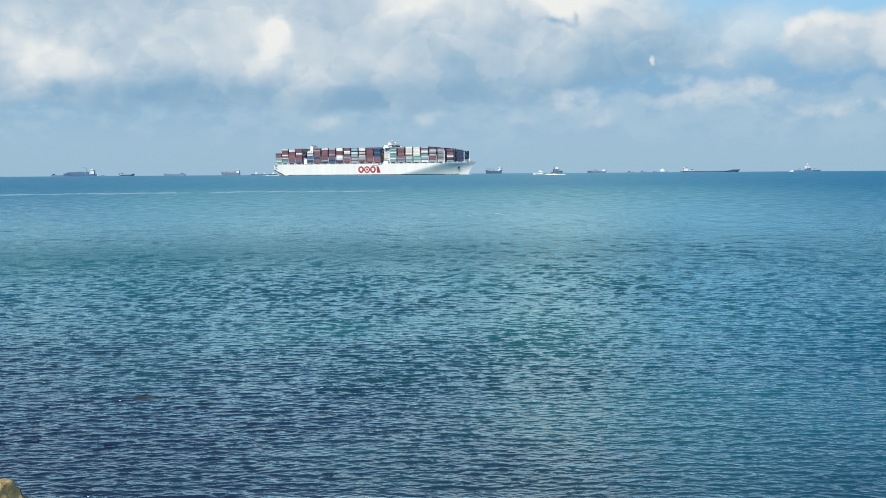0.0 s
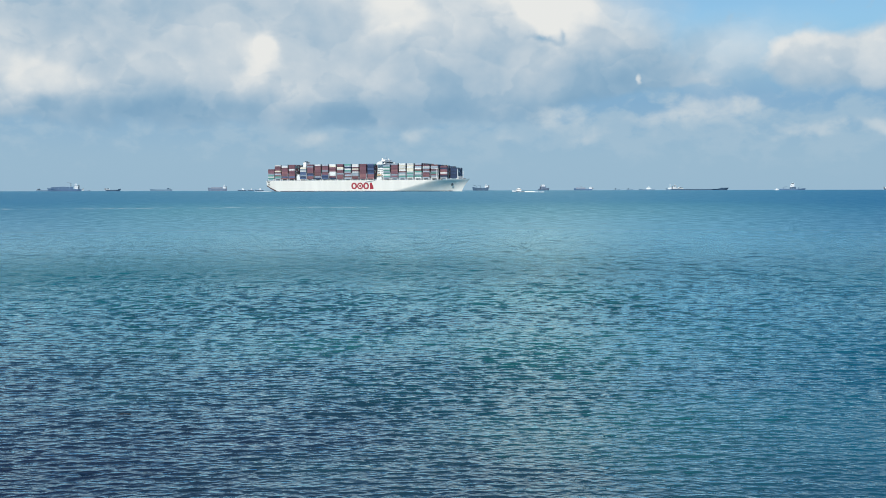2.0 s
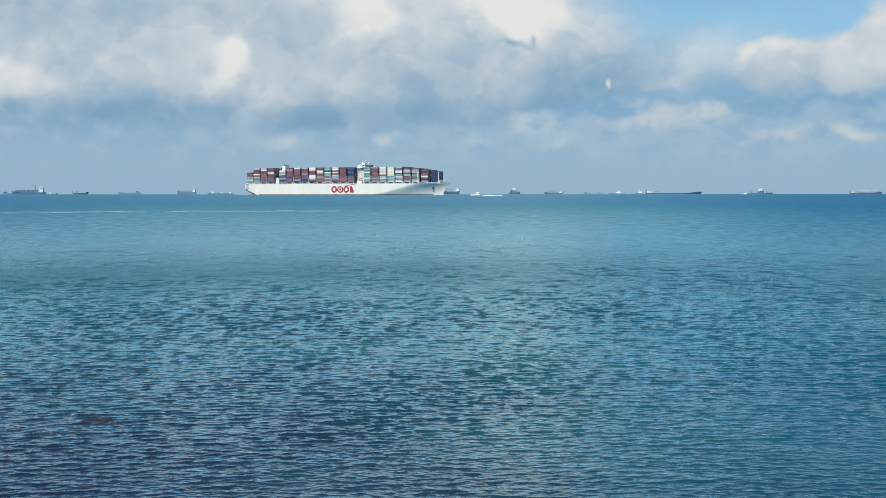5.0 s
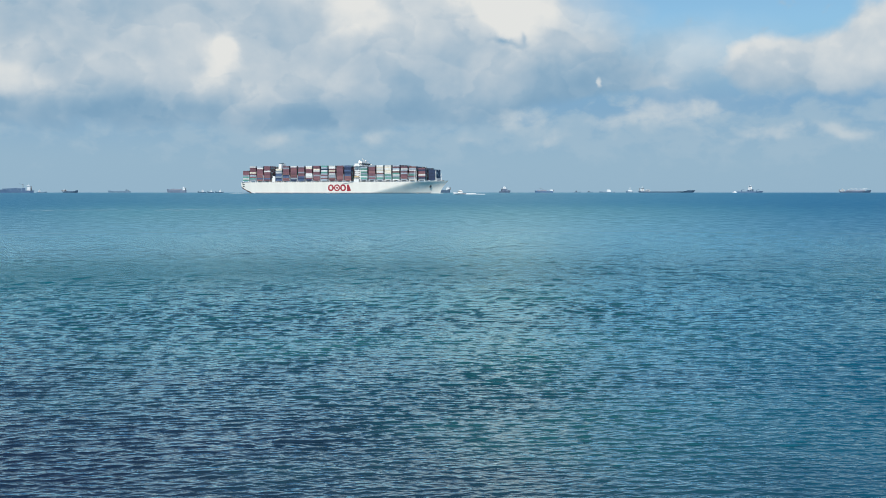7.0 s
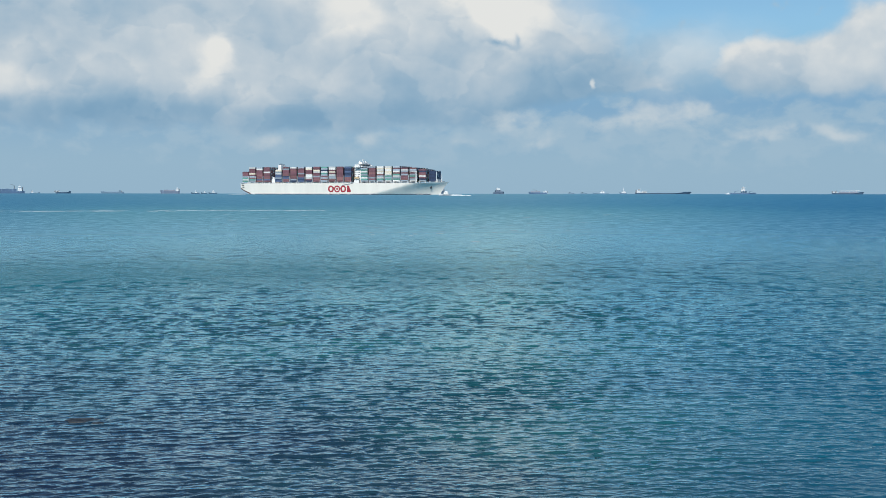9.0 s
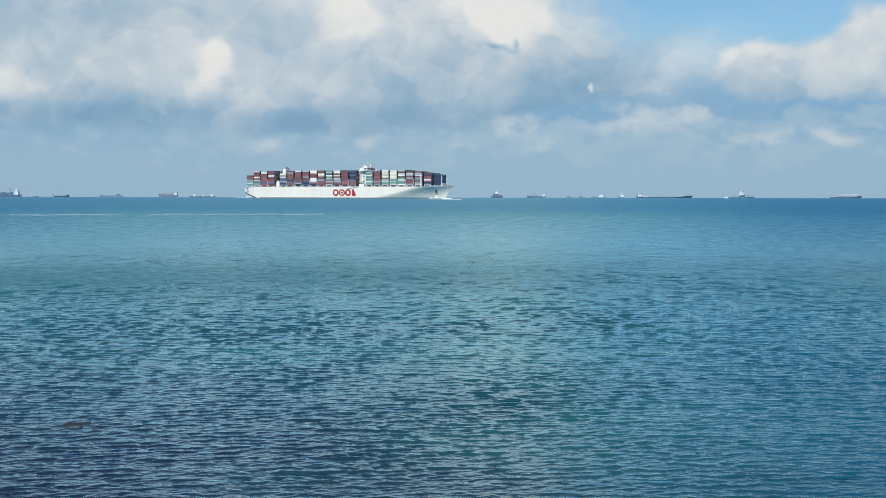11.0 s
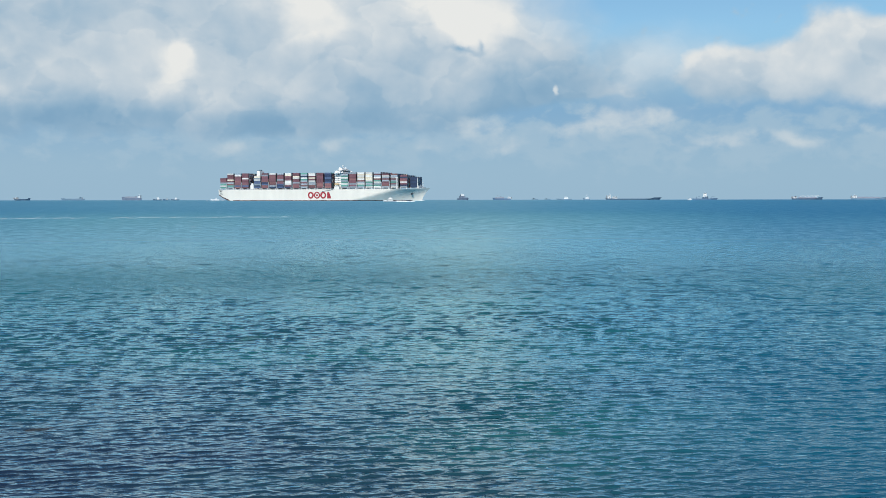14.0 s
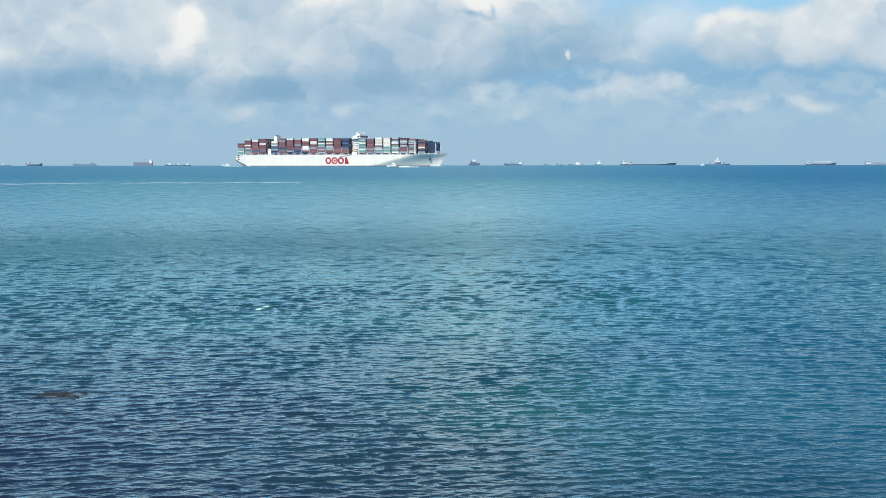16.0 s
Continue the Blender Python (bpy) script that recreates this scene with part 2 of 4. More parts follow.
HAZED_BLUE = surface("hazed_grey_blue_hull_paint", (0.090, 0.165, 0.275), 0.6, grain=0.5, stain=0.06, amount=0.15, streak=True)
HAZED_BROWN = surface("hazed_brown_hull_paint", (0.155, 0.205, 0.285), 0.6, grain=0.5, stain=0.06, amount=0.2, streak=True)
HAZED_PINK = surface("hazed_red_paint", (0.25, 0.27, 0.34), 0.6, grain=0.5, stain=0.06, amount=0.15)
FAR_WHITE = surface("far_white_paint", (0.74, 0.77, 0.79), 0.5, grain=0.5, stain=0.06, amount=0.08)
HAZED_PALE = surface("hazed_pale_grey_paint", (0.16, 0.25, 0.34), 0.6, grain=0.5, stain=0.06, amount=0.1)
FOAM_SPARKLE = surface("thin_foam_sparkle", (0.40, 0.54, 0.59), 0.6, grain=3.0, stain=0.5, amount=0.2, bump=0.02)
FOAM = surface("foam", (0.85, 0.88, 0.88), 0.8, grain=3.0, stain=0.5, amount=0.1, bump=0.05)
ROCK = surface("weathered_rock", (0.44, 0.32, 0.14), 0.7, grain=16.0, stain=3.5, amount=0.8, bump=0.05)
WET_ROCK = surface("wet_rock", (0.085, 0.06, 0.03), 0.25, grain=14.0, stain=3.0, amount=0.6, bump=0.04)
WEED_ROCK = surface("weedy_rock", (0.032, 0.036, 0.04), 0.35, grain=14.0, stain=3.0, amount=0.5, bump=0.03)
SHORE = surface("shore_rubble", (0.25, 0.20, 0.14), 0.85, grain=6.0, stain=0.7, amount=0.4, bump=0.05)


def water_material():
    m = bpy.data.materials.new("sea_water")
    m.use_nodes = True
    n = Nodes(m.node_tree)
    m.node_tree.nodes.remove(m.node_tree.nodes["Principled BSDF"])
    at = n.add("ShaderNodeTexCoord").outputs["Object"]
    place = n.add("ShaderNodeNewGeometry").outputs["Position"]
    x, y, z = n.split(at)
    px, py, pz = n.split(place)
    # ripples, their crests lying across the wind
    far = n.math("LOGARITHM", n.math("MAXIMUM", n.math("SQRT", n.math("MULTIPLY_ADD", px, px, n.math("MULTIPLY", py, py))), 1.0), 10.0)
    side = n.math("DIVIDE", px, n.math("ADD", n.math("ABSOLUTE", py), 1.0))
    r1 = n.noise(n.xyz(n.math("MULTIPLY", x, 2.6), n.math("MULTIPLY", y, 5.5), 0.0), 1.0, 3, 0.6)
    r2 = n.noise(n.xyz(n.math("MULTIPLY", x, 9.0), n.math("MULTIPLY", y, 18.0), 4.0), 1.0, 2, 0.55)
    h = n.math("ADD", n.math("MULTIPLY", r1, 0.050), n.math("MULTIPLY", r2, 0.013))
    # gusty dashes: rougher and smoother water, laid out by range and bearing from the eye
    dash = n.noise(n.xyz(n.math("MULTIPLY", side, 80.0), n.math("MULTIPLY", far, 80.0), 2.0), 1.0, 4, 0.62)
    dash_glint = n.ramp(dash, 0.3, 0.72)
    tilt = n.add("ShaderNodeBump", Height=h, Strength=n.math("MULTIPLY", n.ramp(far, 1.1, 1.7, 0.72, 0.8), n.ramp(dash, 0.3, 0.7, 0.8, 1.05)), Distance=1.0).outputs[0]
    # body colour: teal, bluer off shore, dark weed and rock near the bank
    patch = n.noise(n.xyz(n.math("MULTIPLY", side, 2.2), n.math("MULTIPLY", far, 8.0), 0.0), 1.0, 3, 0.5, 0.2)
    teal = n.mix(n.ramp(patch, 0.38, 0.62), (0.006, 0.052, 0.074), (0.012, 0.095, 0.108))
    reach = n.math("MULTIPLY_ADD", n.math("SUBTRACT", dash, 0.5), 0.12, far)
    # pale glitter band farther out, painted into the body colour
    teal = n.mix(n.math("MULTIPLY", n.ramp(reach, 1.50, 1.80), n.ramp(dash_glint, 0.0, 1.0, 0.8, 1.0)), teal, (0.080, 0.295, 0.350))
    # mirrored blue sky painted into the body colour, far out and sideways
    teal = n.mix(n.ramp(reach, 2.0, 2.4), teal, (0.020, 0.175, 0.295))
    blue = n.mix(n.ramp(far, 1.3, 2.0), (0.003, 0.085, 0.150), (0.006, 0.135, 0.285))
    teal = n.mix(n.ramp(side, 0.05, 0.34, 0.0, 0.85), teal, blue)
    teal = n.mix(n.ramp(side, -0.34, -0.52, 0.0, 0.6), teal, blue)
    weed_at = n.noise(place, 0.35, 4, 0.6)
    weed = n.math("MULTIPLY", n.ramp(n.math("MULTIPLY_ADD", weed_at, 9.0, n.math("MULTIPLY_ADD", px, 0.9, py)), 16.5, 8.5), 0.95)
    teal = n.mix(weed, teal, (0.009, 0.015, 0.040))
    # band some thirty metres out: darker teal body, weaker mirror, strongest to the left
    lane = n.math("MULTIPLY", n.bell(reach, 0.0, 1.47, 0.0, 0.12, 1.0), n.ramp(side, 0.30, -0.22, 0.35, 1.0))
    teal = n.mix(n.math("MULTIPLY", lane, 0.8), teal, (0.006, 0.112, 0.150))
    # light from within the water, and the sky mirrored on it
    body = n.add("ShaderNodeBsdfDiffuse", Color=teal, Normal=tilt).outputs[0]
    # mirror tint and strength painted by range and bearing: boosted near, dimmed far and right
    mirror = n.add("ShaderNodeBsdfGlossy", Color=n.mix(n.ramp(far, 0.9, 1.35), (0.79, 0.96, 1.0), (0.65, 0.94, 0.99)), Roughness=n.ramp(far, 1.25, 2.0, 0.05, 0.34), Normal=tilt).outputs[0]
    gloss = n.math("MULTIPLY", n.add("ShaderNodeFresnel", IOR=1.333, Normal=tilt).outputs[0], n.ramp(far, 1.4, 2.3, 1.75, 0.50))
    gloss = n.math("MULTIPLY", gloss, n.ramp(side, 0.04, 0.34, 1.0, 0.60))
    # far glints painted in as dashes of stronger and weaker mirror
    gloss = n.math("MULTIPLY", gloss, n.ramp(far, 1.5, 1.9, 1.0, n.ramp(dash_glint, 0.0, 1.0, n.ramp(far, 1.9, 2.6, 0.66, 0.88), n.ramp(far, 1.9, 2.6, 1.26, 1.10))))
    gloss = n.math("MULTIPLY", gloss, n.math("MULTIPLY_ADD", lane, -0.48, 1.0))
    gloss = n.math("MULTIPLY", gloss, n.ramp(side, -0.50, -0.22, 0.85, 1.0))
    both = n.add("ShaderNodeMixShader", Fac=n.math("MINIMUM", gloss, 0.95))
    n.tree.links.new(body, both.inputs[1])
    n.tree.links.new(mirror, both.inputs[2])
    n.tree.links.new(both.outputs[0], m.node_tree.nodes["Material Output"].inputs["Surface"])
    return m


WATER = water_material()


# ---------------------------------------------------------------- mesh helpers
def part(name, bm, material, parent=None, label=""):
    me = bpy.data.meshes.new(name)
    bm.to_mesh(me)
    bm.free()
    me.materials.append(material)
    ob = new(name, me)
    if parent is not None:
        ob.parent = parent
    return tagged(ob, label)


def mesh_part(name, verts, faces, material, parent=None, label="", smooth=False):
    me = bpy.data.meshes.new(name)
    me.from_pydata(verts, [], faces)
    me.update()
    me.materials.append(material)
    if smooth:
        me.polygons.foreach_set("use_smooth", [True] * len(me.polygons))
    ob = new(name, me)
    if parent is not None:
        ob.parent = parent
    return tagged(ob, label)


def box(bm, x0, x1, y0, y1, z0, z1, bevel=0.0, taper=0.0):
    """A box between two corners, its top drawn in by taper, its edges rounded."""
    m = Matrix.LocRotScale(((x0 + x1) / 2, (y0 + y1) / 2, (z0 + z1) / 2), None, (x1 - x0, y1 - y0, z1 - z0))
    made = bmesh.ops.create_cube(bm, size=1.0, matrix=m)["verts"]
    if taper:
        for v in made:
            if v.co.z > (z0 + z1) / 2:
                v.co.x += taper * (1 if v.co.x < (x0 + x1) / 2 else -1)
                v.co.y += taper * (1 if v.co.y < (y0 + y1) / 2 else -1)
    if bevel:
        edges = {e for v in made for e in v.link_edges}
        bmesh.ops.bevel(bm, geom=list(edges), offset=bevel, segments=2, affect="EDGES", profile=0.5)


def tube(bm, a, b, r0, r1=None, sides=8):
    """A round bar from a to b."""
    a, b = Vector(a), Vector(b)
    d = b - a
    m = Matrix.Translation((a + b) / 2) @ d.to_track_quat("Z", "Y").to_matrix().to_4x4()
    bmesh.ops.create_cone(bm, cap_ends=True, segments=sides, radius1=r0, radius2=r0 if r1 is None else r1, depth=d.length, matrix=m)


def bm_of(*makers):
    bm = bmesh.new()
    for maker in makers:
        maker(bm)
    return bm


# ---------------------------------------------------------------- sea
WAVES, WAVE_SLOPE = 220, 0.0034


def build_sea():
    """One sheet of water out to the horizon, with real waves where they can be told apart."""
    rng = np.random.default_rng(5)
    az = np.concatenate([np.arange(-180, -33, 6.0), np.arange(-33, 25, 0.1), np.arange(25, 180, 6.0)])
    rings = [0.02, 0.8, 1.6, 2.4, 3.0, 3.5]
    while rings[-1] < 5200:
        q = rings[-1]
        rings.append(q * (1.02 if q < 5.5 else 1.0014 if q < 12 else 1 + min(0.02, 0.0014 * (q / 12) ** 0.5)))
    r = np.array(rings, dtype=np.float32)
    A, R = np.meshgrid(np.radians(az).astype(np.float32), r)
    X, Y = R * np.sin(A), R * np.cos(A)
    cell = np.maximum(R * 0.0018, R * 0.0014 * np.sqrt(np.maximum(1.0, R / 12)))[:, :1]
    # patches of livelier and calmer water
    gust = np.zeros_like(X)
    for k in range(14):
        length, turn = 1.2 * (7.0 ** rng.random()), rng.uniform(-1.2, 1.2)
        gust += np.sin((math.sin(turn) * X + 0.6 * math.cos(turn) * Y) * np.float32(2 * math.pi / length) + np.float32(rng.uniform(0, 6.28)))
    lee = np.clip((np.degrees(A) - 3.0) / 14.0, 0, 1)
    gust = np.exp(0.05 * gust) * (1.14 - 0.24 * lee * lee * (3 - 2 * lee))
    # a smoother lane some way out
    gust *= 1 - 0.4 * np.exp(-((np.log10(R) - 1.5) / 0.11) ** 2) * np.clip(0.6 - np.degrees(A) / 25, 0.2, 1)
    # wind waves with sharpened crests, from a hand's width to two metres long, longer with range from the eye
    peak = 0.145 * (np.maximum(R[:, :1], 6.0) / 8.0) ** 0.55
    Z, DX, DY = np.zeros_like(X), np.zeros_like(X), np.zeros_like(X)
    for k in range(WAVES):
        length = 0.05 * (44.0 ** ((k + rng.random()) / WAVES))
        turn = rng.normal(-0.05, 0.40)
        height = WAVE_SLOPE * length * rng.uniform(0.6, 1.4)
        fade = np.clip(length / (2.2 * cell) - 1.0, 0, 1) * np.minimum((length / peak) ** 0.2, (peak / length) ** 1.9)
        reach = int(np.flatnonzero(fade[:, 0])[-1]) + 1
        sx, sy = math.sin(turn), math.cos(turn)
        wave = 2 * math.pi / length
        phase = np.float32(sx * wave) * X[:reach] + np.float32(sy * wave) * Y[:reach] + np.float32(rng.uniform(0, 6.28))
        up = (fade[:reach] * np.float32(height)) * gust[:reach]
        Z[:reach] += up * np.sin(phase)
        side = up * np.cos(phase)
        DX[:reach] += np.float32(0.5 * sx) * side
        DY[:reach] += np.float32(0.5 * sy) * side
    far = np.abs(A + radians(5)) > radians(36)
    for field in (Z, DX, DY):
        field[far] = 0.0
    # the crests lean towards the bank: short steep fronts, long backs
    X, Y = X + DX + 0.15 * Z, Y + DY - 2.0 * Z
    nr, na = X.shape
    idx = np.arange(nr * na).reshape(nr, na)
    nxt = np.roll(idx, -1, axis=1)
    quads = np.stack([idx[:-1], nxt[:-1], nxt[1:], idx[1:]], -1).reshape(-1, 4)
    verts = np.stack([X, Y, Z], -1).reshape(-1, 3)
    verts = np.concatenate([verts, [[0, 0, 0]]])
    me = bpy.data.meshes.new("sea")
    me.vertices.add(len(verts))
    me.vertices.foreach_set("co", verts.ravel().astype(np.float32))
    me.loops.add(quads.size)
    me.loops.foreach_set("vertex_index", quads.ravel().astype(np.int32))
    me.polygons.add(len(quads))
    me.polygons.foreach_set("loop_start", np.arange(0, quads.size, 4, dtype=np.int32))
    me.polygons.foreach_set("use_smooth", np.ones(len(quads), dtype=bool))
    me.update(calc_edges=True)
    me.materials.append(WATER)
    ob = new("water", me)
    return tagged(ob, "rippled teal-blue sea water reaching to the horizon", "sea", kind="structure")


sea = build_sea()


# ---------------------------------------------------------------- container ship
SHIP_LENGTH, HALF_BEAM, DECK = 400.0, 29.4, 19.5


def stem_at(z):
    return 372.0 + 13.0 * max(0.0, z / DECK) ** 1.4


def hull_half(u, z):
    """Half breadth at the share u of the length and the height z."""
    zz = max(0.0, min(1.0, z / DECK))
    start = 0.665 + 0.185 * zz ** 0.75
    b = 1.0 if u < start else max(0.0, 1 - ((u - start) / (1 - start)) ** (1.42 + 0.55 * zz * zz))
    if u < 0.12:
        b *= 1 - 0.10 * (1 - u / 0.12) ** 2 - 0.10 * (1 - zz) * (1 - u / 0.12)
    return HALF_BEAM * b


def hull_low(u):
    """The counter of the stern rises out of the water."""
    return -1.5 + 11.0 * max(0.0, 1 - u / 0.07) ** 1.3


def deck_height(u):
    return DECK + 2.2 * max(0.0, (u - 0.86) / 0.14) ** 1.5


def build_hull(ship):
    us = [0.0, 0.004, 0.012, 0.025, 0.04, 0.055, 0.08, 0.12] + [0.12 + 0.5 * k / 10 for k in range(1, 11)] + \
         [0.62 + 0.38 * (k / 46) for k in range(1, 47)]
    steps = 16
    verts, faces = [], []
    for side in (1, -1):
        base = len(verts)
        for u in us:
            lo, hi = hull_low(u), deck_height(u)
            for k in range(steps + 1):
                z = lo + (hi - lo) * k / steps
                verts.append((u * stem_at(z) - 200, -side * max(0.02, hull_half(u, z)), z))
        for i in range(len(us) - 1):
            for k in range(steps):
                a = base + i * (steps + 1) + k
                q = (a, a + steps + 1, a + steps + 2, a + 1)
                faces.append(q if side == 1 else q[::-1])
    n = len(us) * (steps + 1)
    for k in range(steps):
        faces.append((k, k + 1, n + k + 1, n + k))
    for i in range(len(us) - 1):
        a, b = i * (steps + 1), (i + 1) * (steps + 1)
        faces.append((a, n + a, n + b, b))
    hull = mesh_part("hull", verts, faces, HULL_WHITE, ship, "white painted steel hull with flared bow", smooth=True)
    hull.data.materials.append(BOOT_RED)
    # boot top; up the rising counter its dark paint also stands for the shade beneath
    for p in hull.data.polygons:
        if p.center.z < 0.6 and max(hull.data.vertices[i].co.z for i in p.vertices) < 1.3 or p.center.x < -172 and abs(p.center.y) > 1 and p.center.z < hull_low((p.center.x + 200) / 374) + 2.0:
            p.material_index = 1
    hull.data.set_sharp_from_angle(angle=radians(35))
    # weather deck and forecastle
    verts, faces = [], []
    for u in us:
        z = deck_height(u) - 1.1
        h = max(0.02, hull_half(u, z) - 0.25)
        verts += [(u * stem_at(z) - 200, -h, z), (u * stem_at(z) - 200, h, z)]
    for i in range(len(us) - 1):
        faces.append((2 * i, 2 * i + 2, 2 * i + 3, 2 * i + 1))
    mesh_part("deck", verts, faces, DECK_GREEN, ship, "brown painted steel weather deck")
    return hull


def side_patch(name, outline, ship, material, label="", out=0.12, hole=None):
    """A flat painted shape on the ship's straight starboard side; outline in (along, height)."""
    y = -HALF_BEAM - out
    bm = bmesh.new()
    vs = [bm.verts.new((x, y, z)) for x, z in outline]
    if hole:
        ws = [bm.verts.new((x, y, z)) for x, z in hole]
        for k in range(len(vs)):
            j = (k + 1) % len(vs)
            bm.faces.new((vs[k], vs[j], ws[j], ws[k]))
    else:
        bm.faces.new(vs)
    made = bmesh.ops.extrude_face_region(bm, geom=list(bm.faces))["geom"]
    for v in made:
        if isinstance(v, bmesh.types.BMVert):
            v.co.y += out + 0.03
    bmesh.ops.recalc_face_normals(bm, faces=bm.faces)
    return part(name, bm, material, ship, label)


def oval(cx, cz, rx, rz, count=28):
    return [(cx + rx * math.cos(2 * math.pi * k / count), cz + rz * math.sin(2 * math.pi * k / count)) for k in range(count)]


BAYS = [  # stern end along the ship, colours of the outer row from the top down
    (4.0, "MMMSGWG"), (18.6, "WMMMCMSRGS"), (33.2, "SWMMMRMRBR"), (47.8, "MMMWMMMRBM"),
    (71.0, "CSWBBSNB"), (85.8, "MSMMMRNBRM"), (100.8, "WMRMMMRMSN"), (115.8, "SMMMSMMBNB"),
    (130.8, "WCMMMWWWMN"), (145.8, "MMCWMMSMRM"), (160.8, "GSNWGSMSRS"), (175.8, "WWMCMWSSRM"),
    (190.8, "MMMMMMMRRM"), (205.8, "BNNBNNBRMR"), (236.5, "SGWGSGWGS"), (251.4, "SMMMRMMSMS"),
    (266.3, "WCWCWRSWGS"), (281.2, "WCWCCWGSGW"), (296.1, "SMSWRGWSGW"), (311.0, "MWSMSMMRS"),
    (325.9, "RSWMSGMSW"), (340.8, "MNMRWMNS"), (355.7, "NNNNNNN"),
]
BOX_L, BOX_W, BOX_H = 12.19, 2.44, 2.60


def container_mesh(key):
    """One forty-foot box with corner frame and recessed long sides."""
    bm = bmesh.new()
    box(bm, 0, BOX_L, 0, BOX_W, 0.03, BOX_H - 0.03)
    bm.faces.ensure_lookup_table()
    for f in [f for f in bm.faces if abs(f.normal.y) > 0.9 or f.normal.x > 0.9]:
        bmesh.ops.inset_region(bm, faces=[f], thickness=0.14, depth=-0.07)
    me = bpy.data.meshes.new("container")
    bm.to_mesh(me)
    bm.free()
    me.materials.append(PAINT[key])
    return me


def rows_at(s):
    """How many boxes lie abreast where the deck narrows towards the bow."""
    u = (s + BOX_L) / 385.0
    return max(8, int(2 * (hull_half(u, DECK) - 1.0) / 2.52))


def build_containers(ship):
    shared = {k: container_mesh(k) for k in PAINT}
    rng = random.Random(11)
    keys = "MMMMRRWCGNBSS"
    verts, faces, mats = [], [], []
    order = list(PAINT)
    for s, colours in BAYS:
        rows = rows_at(s)
        x0, floor = s - 200, DECK + 2.6
        y0 = -rows * 2.52 / 2
        for k, key in enumerate(reversed(colours)):
            ob = new("container", shared[key])
            ob.parent = ship
            ob.location = (x0 + rng.uniform(-0.06, 0.06), y0 + rng.uniform(-0.03, 0.03), floor + k * BOX_H)
        # the rows behind
        for row in range(1, rows):
            tall = len(colours) - (1 if rng.random() < 0.12 else 0)
            for k in range(tall):
                key = rng.choice(keys) if s < 350 else rng.choice("NNNNBNS")
                a, b = x0, y0 + row * 2.52
                z = floor + k * BOX_H
                i = len(verts)
                verts += [(a + p, b + q, z + r) for p in (0, BOX_L) for q in (0, BOX_W) for r in (0.03, BOX_H - 0.03)]
                faces += [(i, i + 1, i + 3, i + 2), (i + 4, i + 6, i + 7, i + 5), (i, i + 4, i + 5, i + 1),
                          (i + 2, i + 3, i + 7, i + 6), (i + 1, i + 5, i + 7, i + 3), (i, i + 2, i + 6, i + 4)]
                mats += [order.index(key)] * 6
    stack = mesh_part("container_stack", verts, faces, PAINT[order[0]], ship, "inner rows of stacked steel containers in mixed colours")
    for k in order[1:]:
        stack.data.materials.append(PAINT[k])
    stack.data.polygons.foreach_set("material_index", mats)
    tagged(stack, kind="stuff")


def build_lashing_bridges(ship):
    bm = bmesh.new()
    for k in range(13):
        y = -27.6 + k * 4.6
        box(bm, -0.35, 0.35, y - 0.2, y + 0.2, 0, 13.0)
    for z in (2.6, 5.3, 8.0, 10.6, 13.0):
        box(bm, -0.6, 0.6, -28.2, 28.2, z - 0.2, z + 0.12)
        box(bm, -0.9, 0.9, -28.6, -28.1, z - 0.25, z + 0.25)
        tube(bm, (0.55, -28.2, z + 1.1), (0.55, 28.2, z + 1.1), 0.06, sides=5)
    me = bpy.data.meshes.new("lashing_bridge")
    bm.to_mesh(me)
    bm.free()
    me.materials.append(BRIDGE_PALE)
    for (s0, _), (s1, _) in zip(BAYS, BAYS[1:]):
        if s1 - s0 < 16 and s1 < 330:
            ob = new("lashing_bridge", me)
            ob.parent = ship
            ob.location = (s1 - 200 - 1.35, 0, DECK - 0.6)


def build_deck_edge(ship):
    """Side passage: coaming, stanchions and rail between hull and boxes."""
    bm = bmesh.new()
    box(bm, 2 - 200, 330 - 200, -27.4, -26.9, DECK - 1, DECK + 0.5)
    part("coaming", bm, STEEL_GREY, ship)
    pillar = bmesh.new()
    box(pillar, -0.45, 0.45, -0.4, 0.4, -0.6, 2.5, 0.08)
    box(pillar, -1.1, 1.1, -0.5, 0.5, 2.1, 2.55, 0.05)
    me = bpy.data.meshes.new("side_pillar")
    pillar.to_mesh(me)
    pillar.free()
    me.materials.append(HOUSE_WHITE)
    for s, _ in BAYS:
        edge = rows_at(s) * 2.52 / 2 - 0.5
        for dx in (0.9, BOX_L - 0.9):
            ob = new("side_pillar", me)
            ob.parent = ship
            ob.location = (s - 200 + dx, -edge, DECK)
    bm = bmesh.new()
    for k in range(110):
        x = -197 + k * 3.0
        tube(bm, (x, -28.9, DECK - 0.1), (x, -28.9, DECK + 1.1), 0.07, sides=5)
    for z in (0.5, 1.1):
        tube(bm, (-198, -28.9, DECK + z), (131, -28.9, DECK + z), 0.05, sides=5)
    part("railing", bm, HOUSE_WHITE, ship, "white painted steel deck rail")


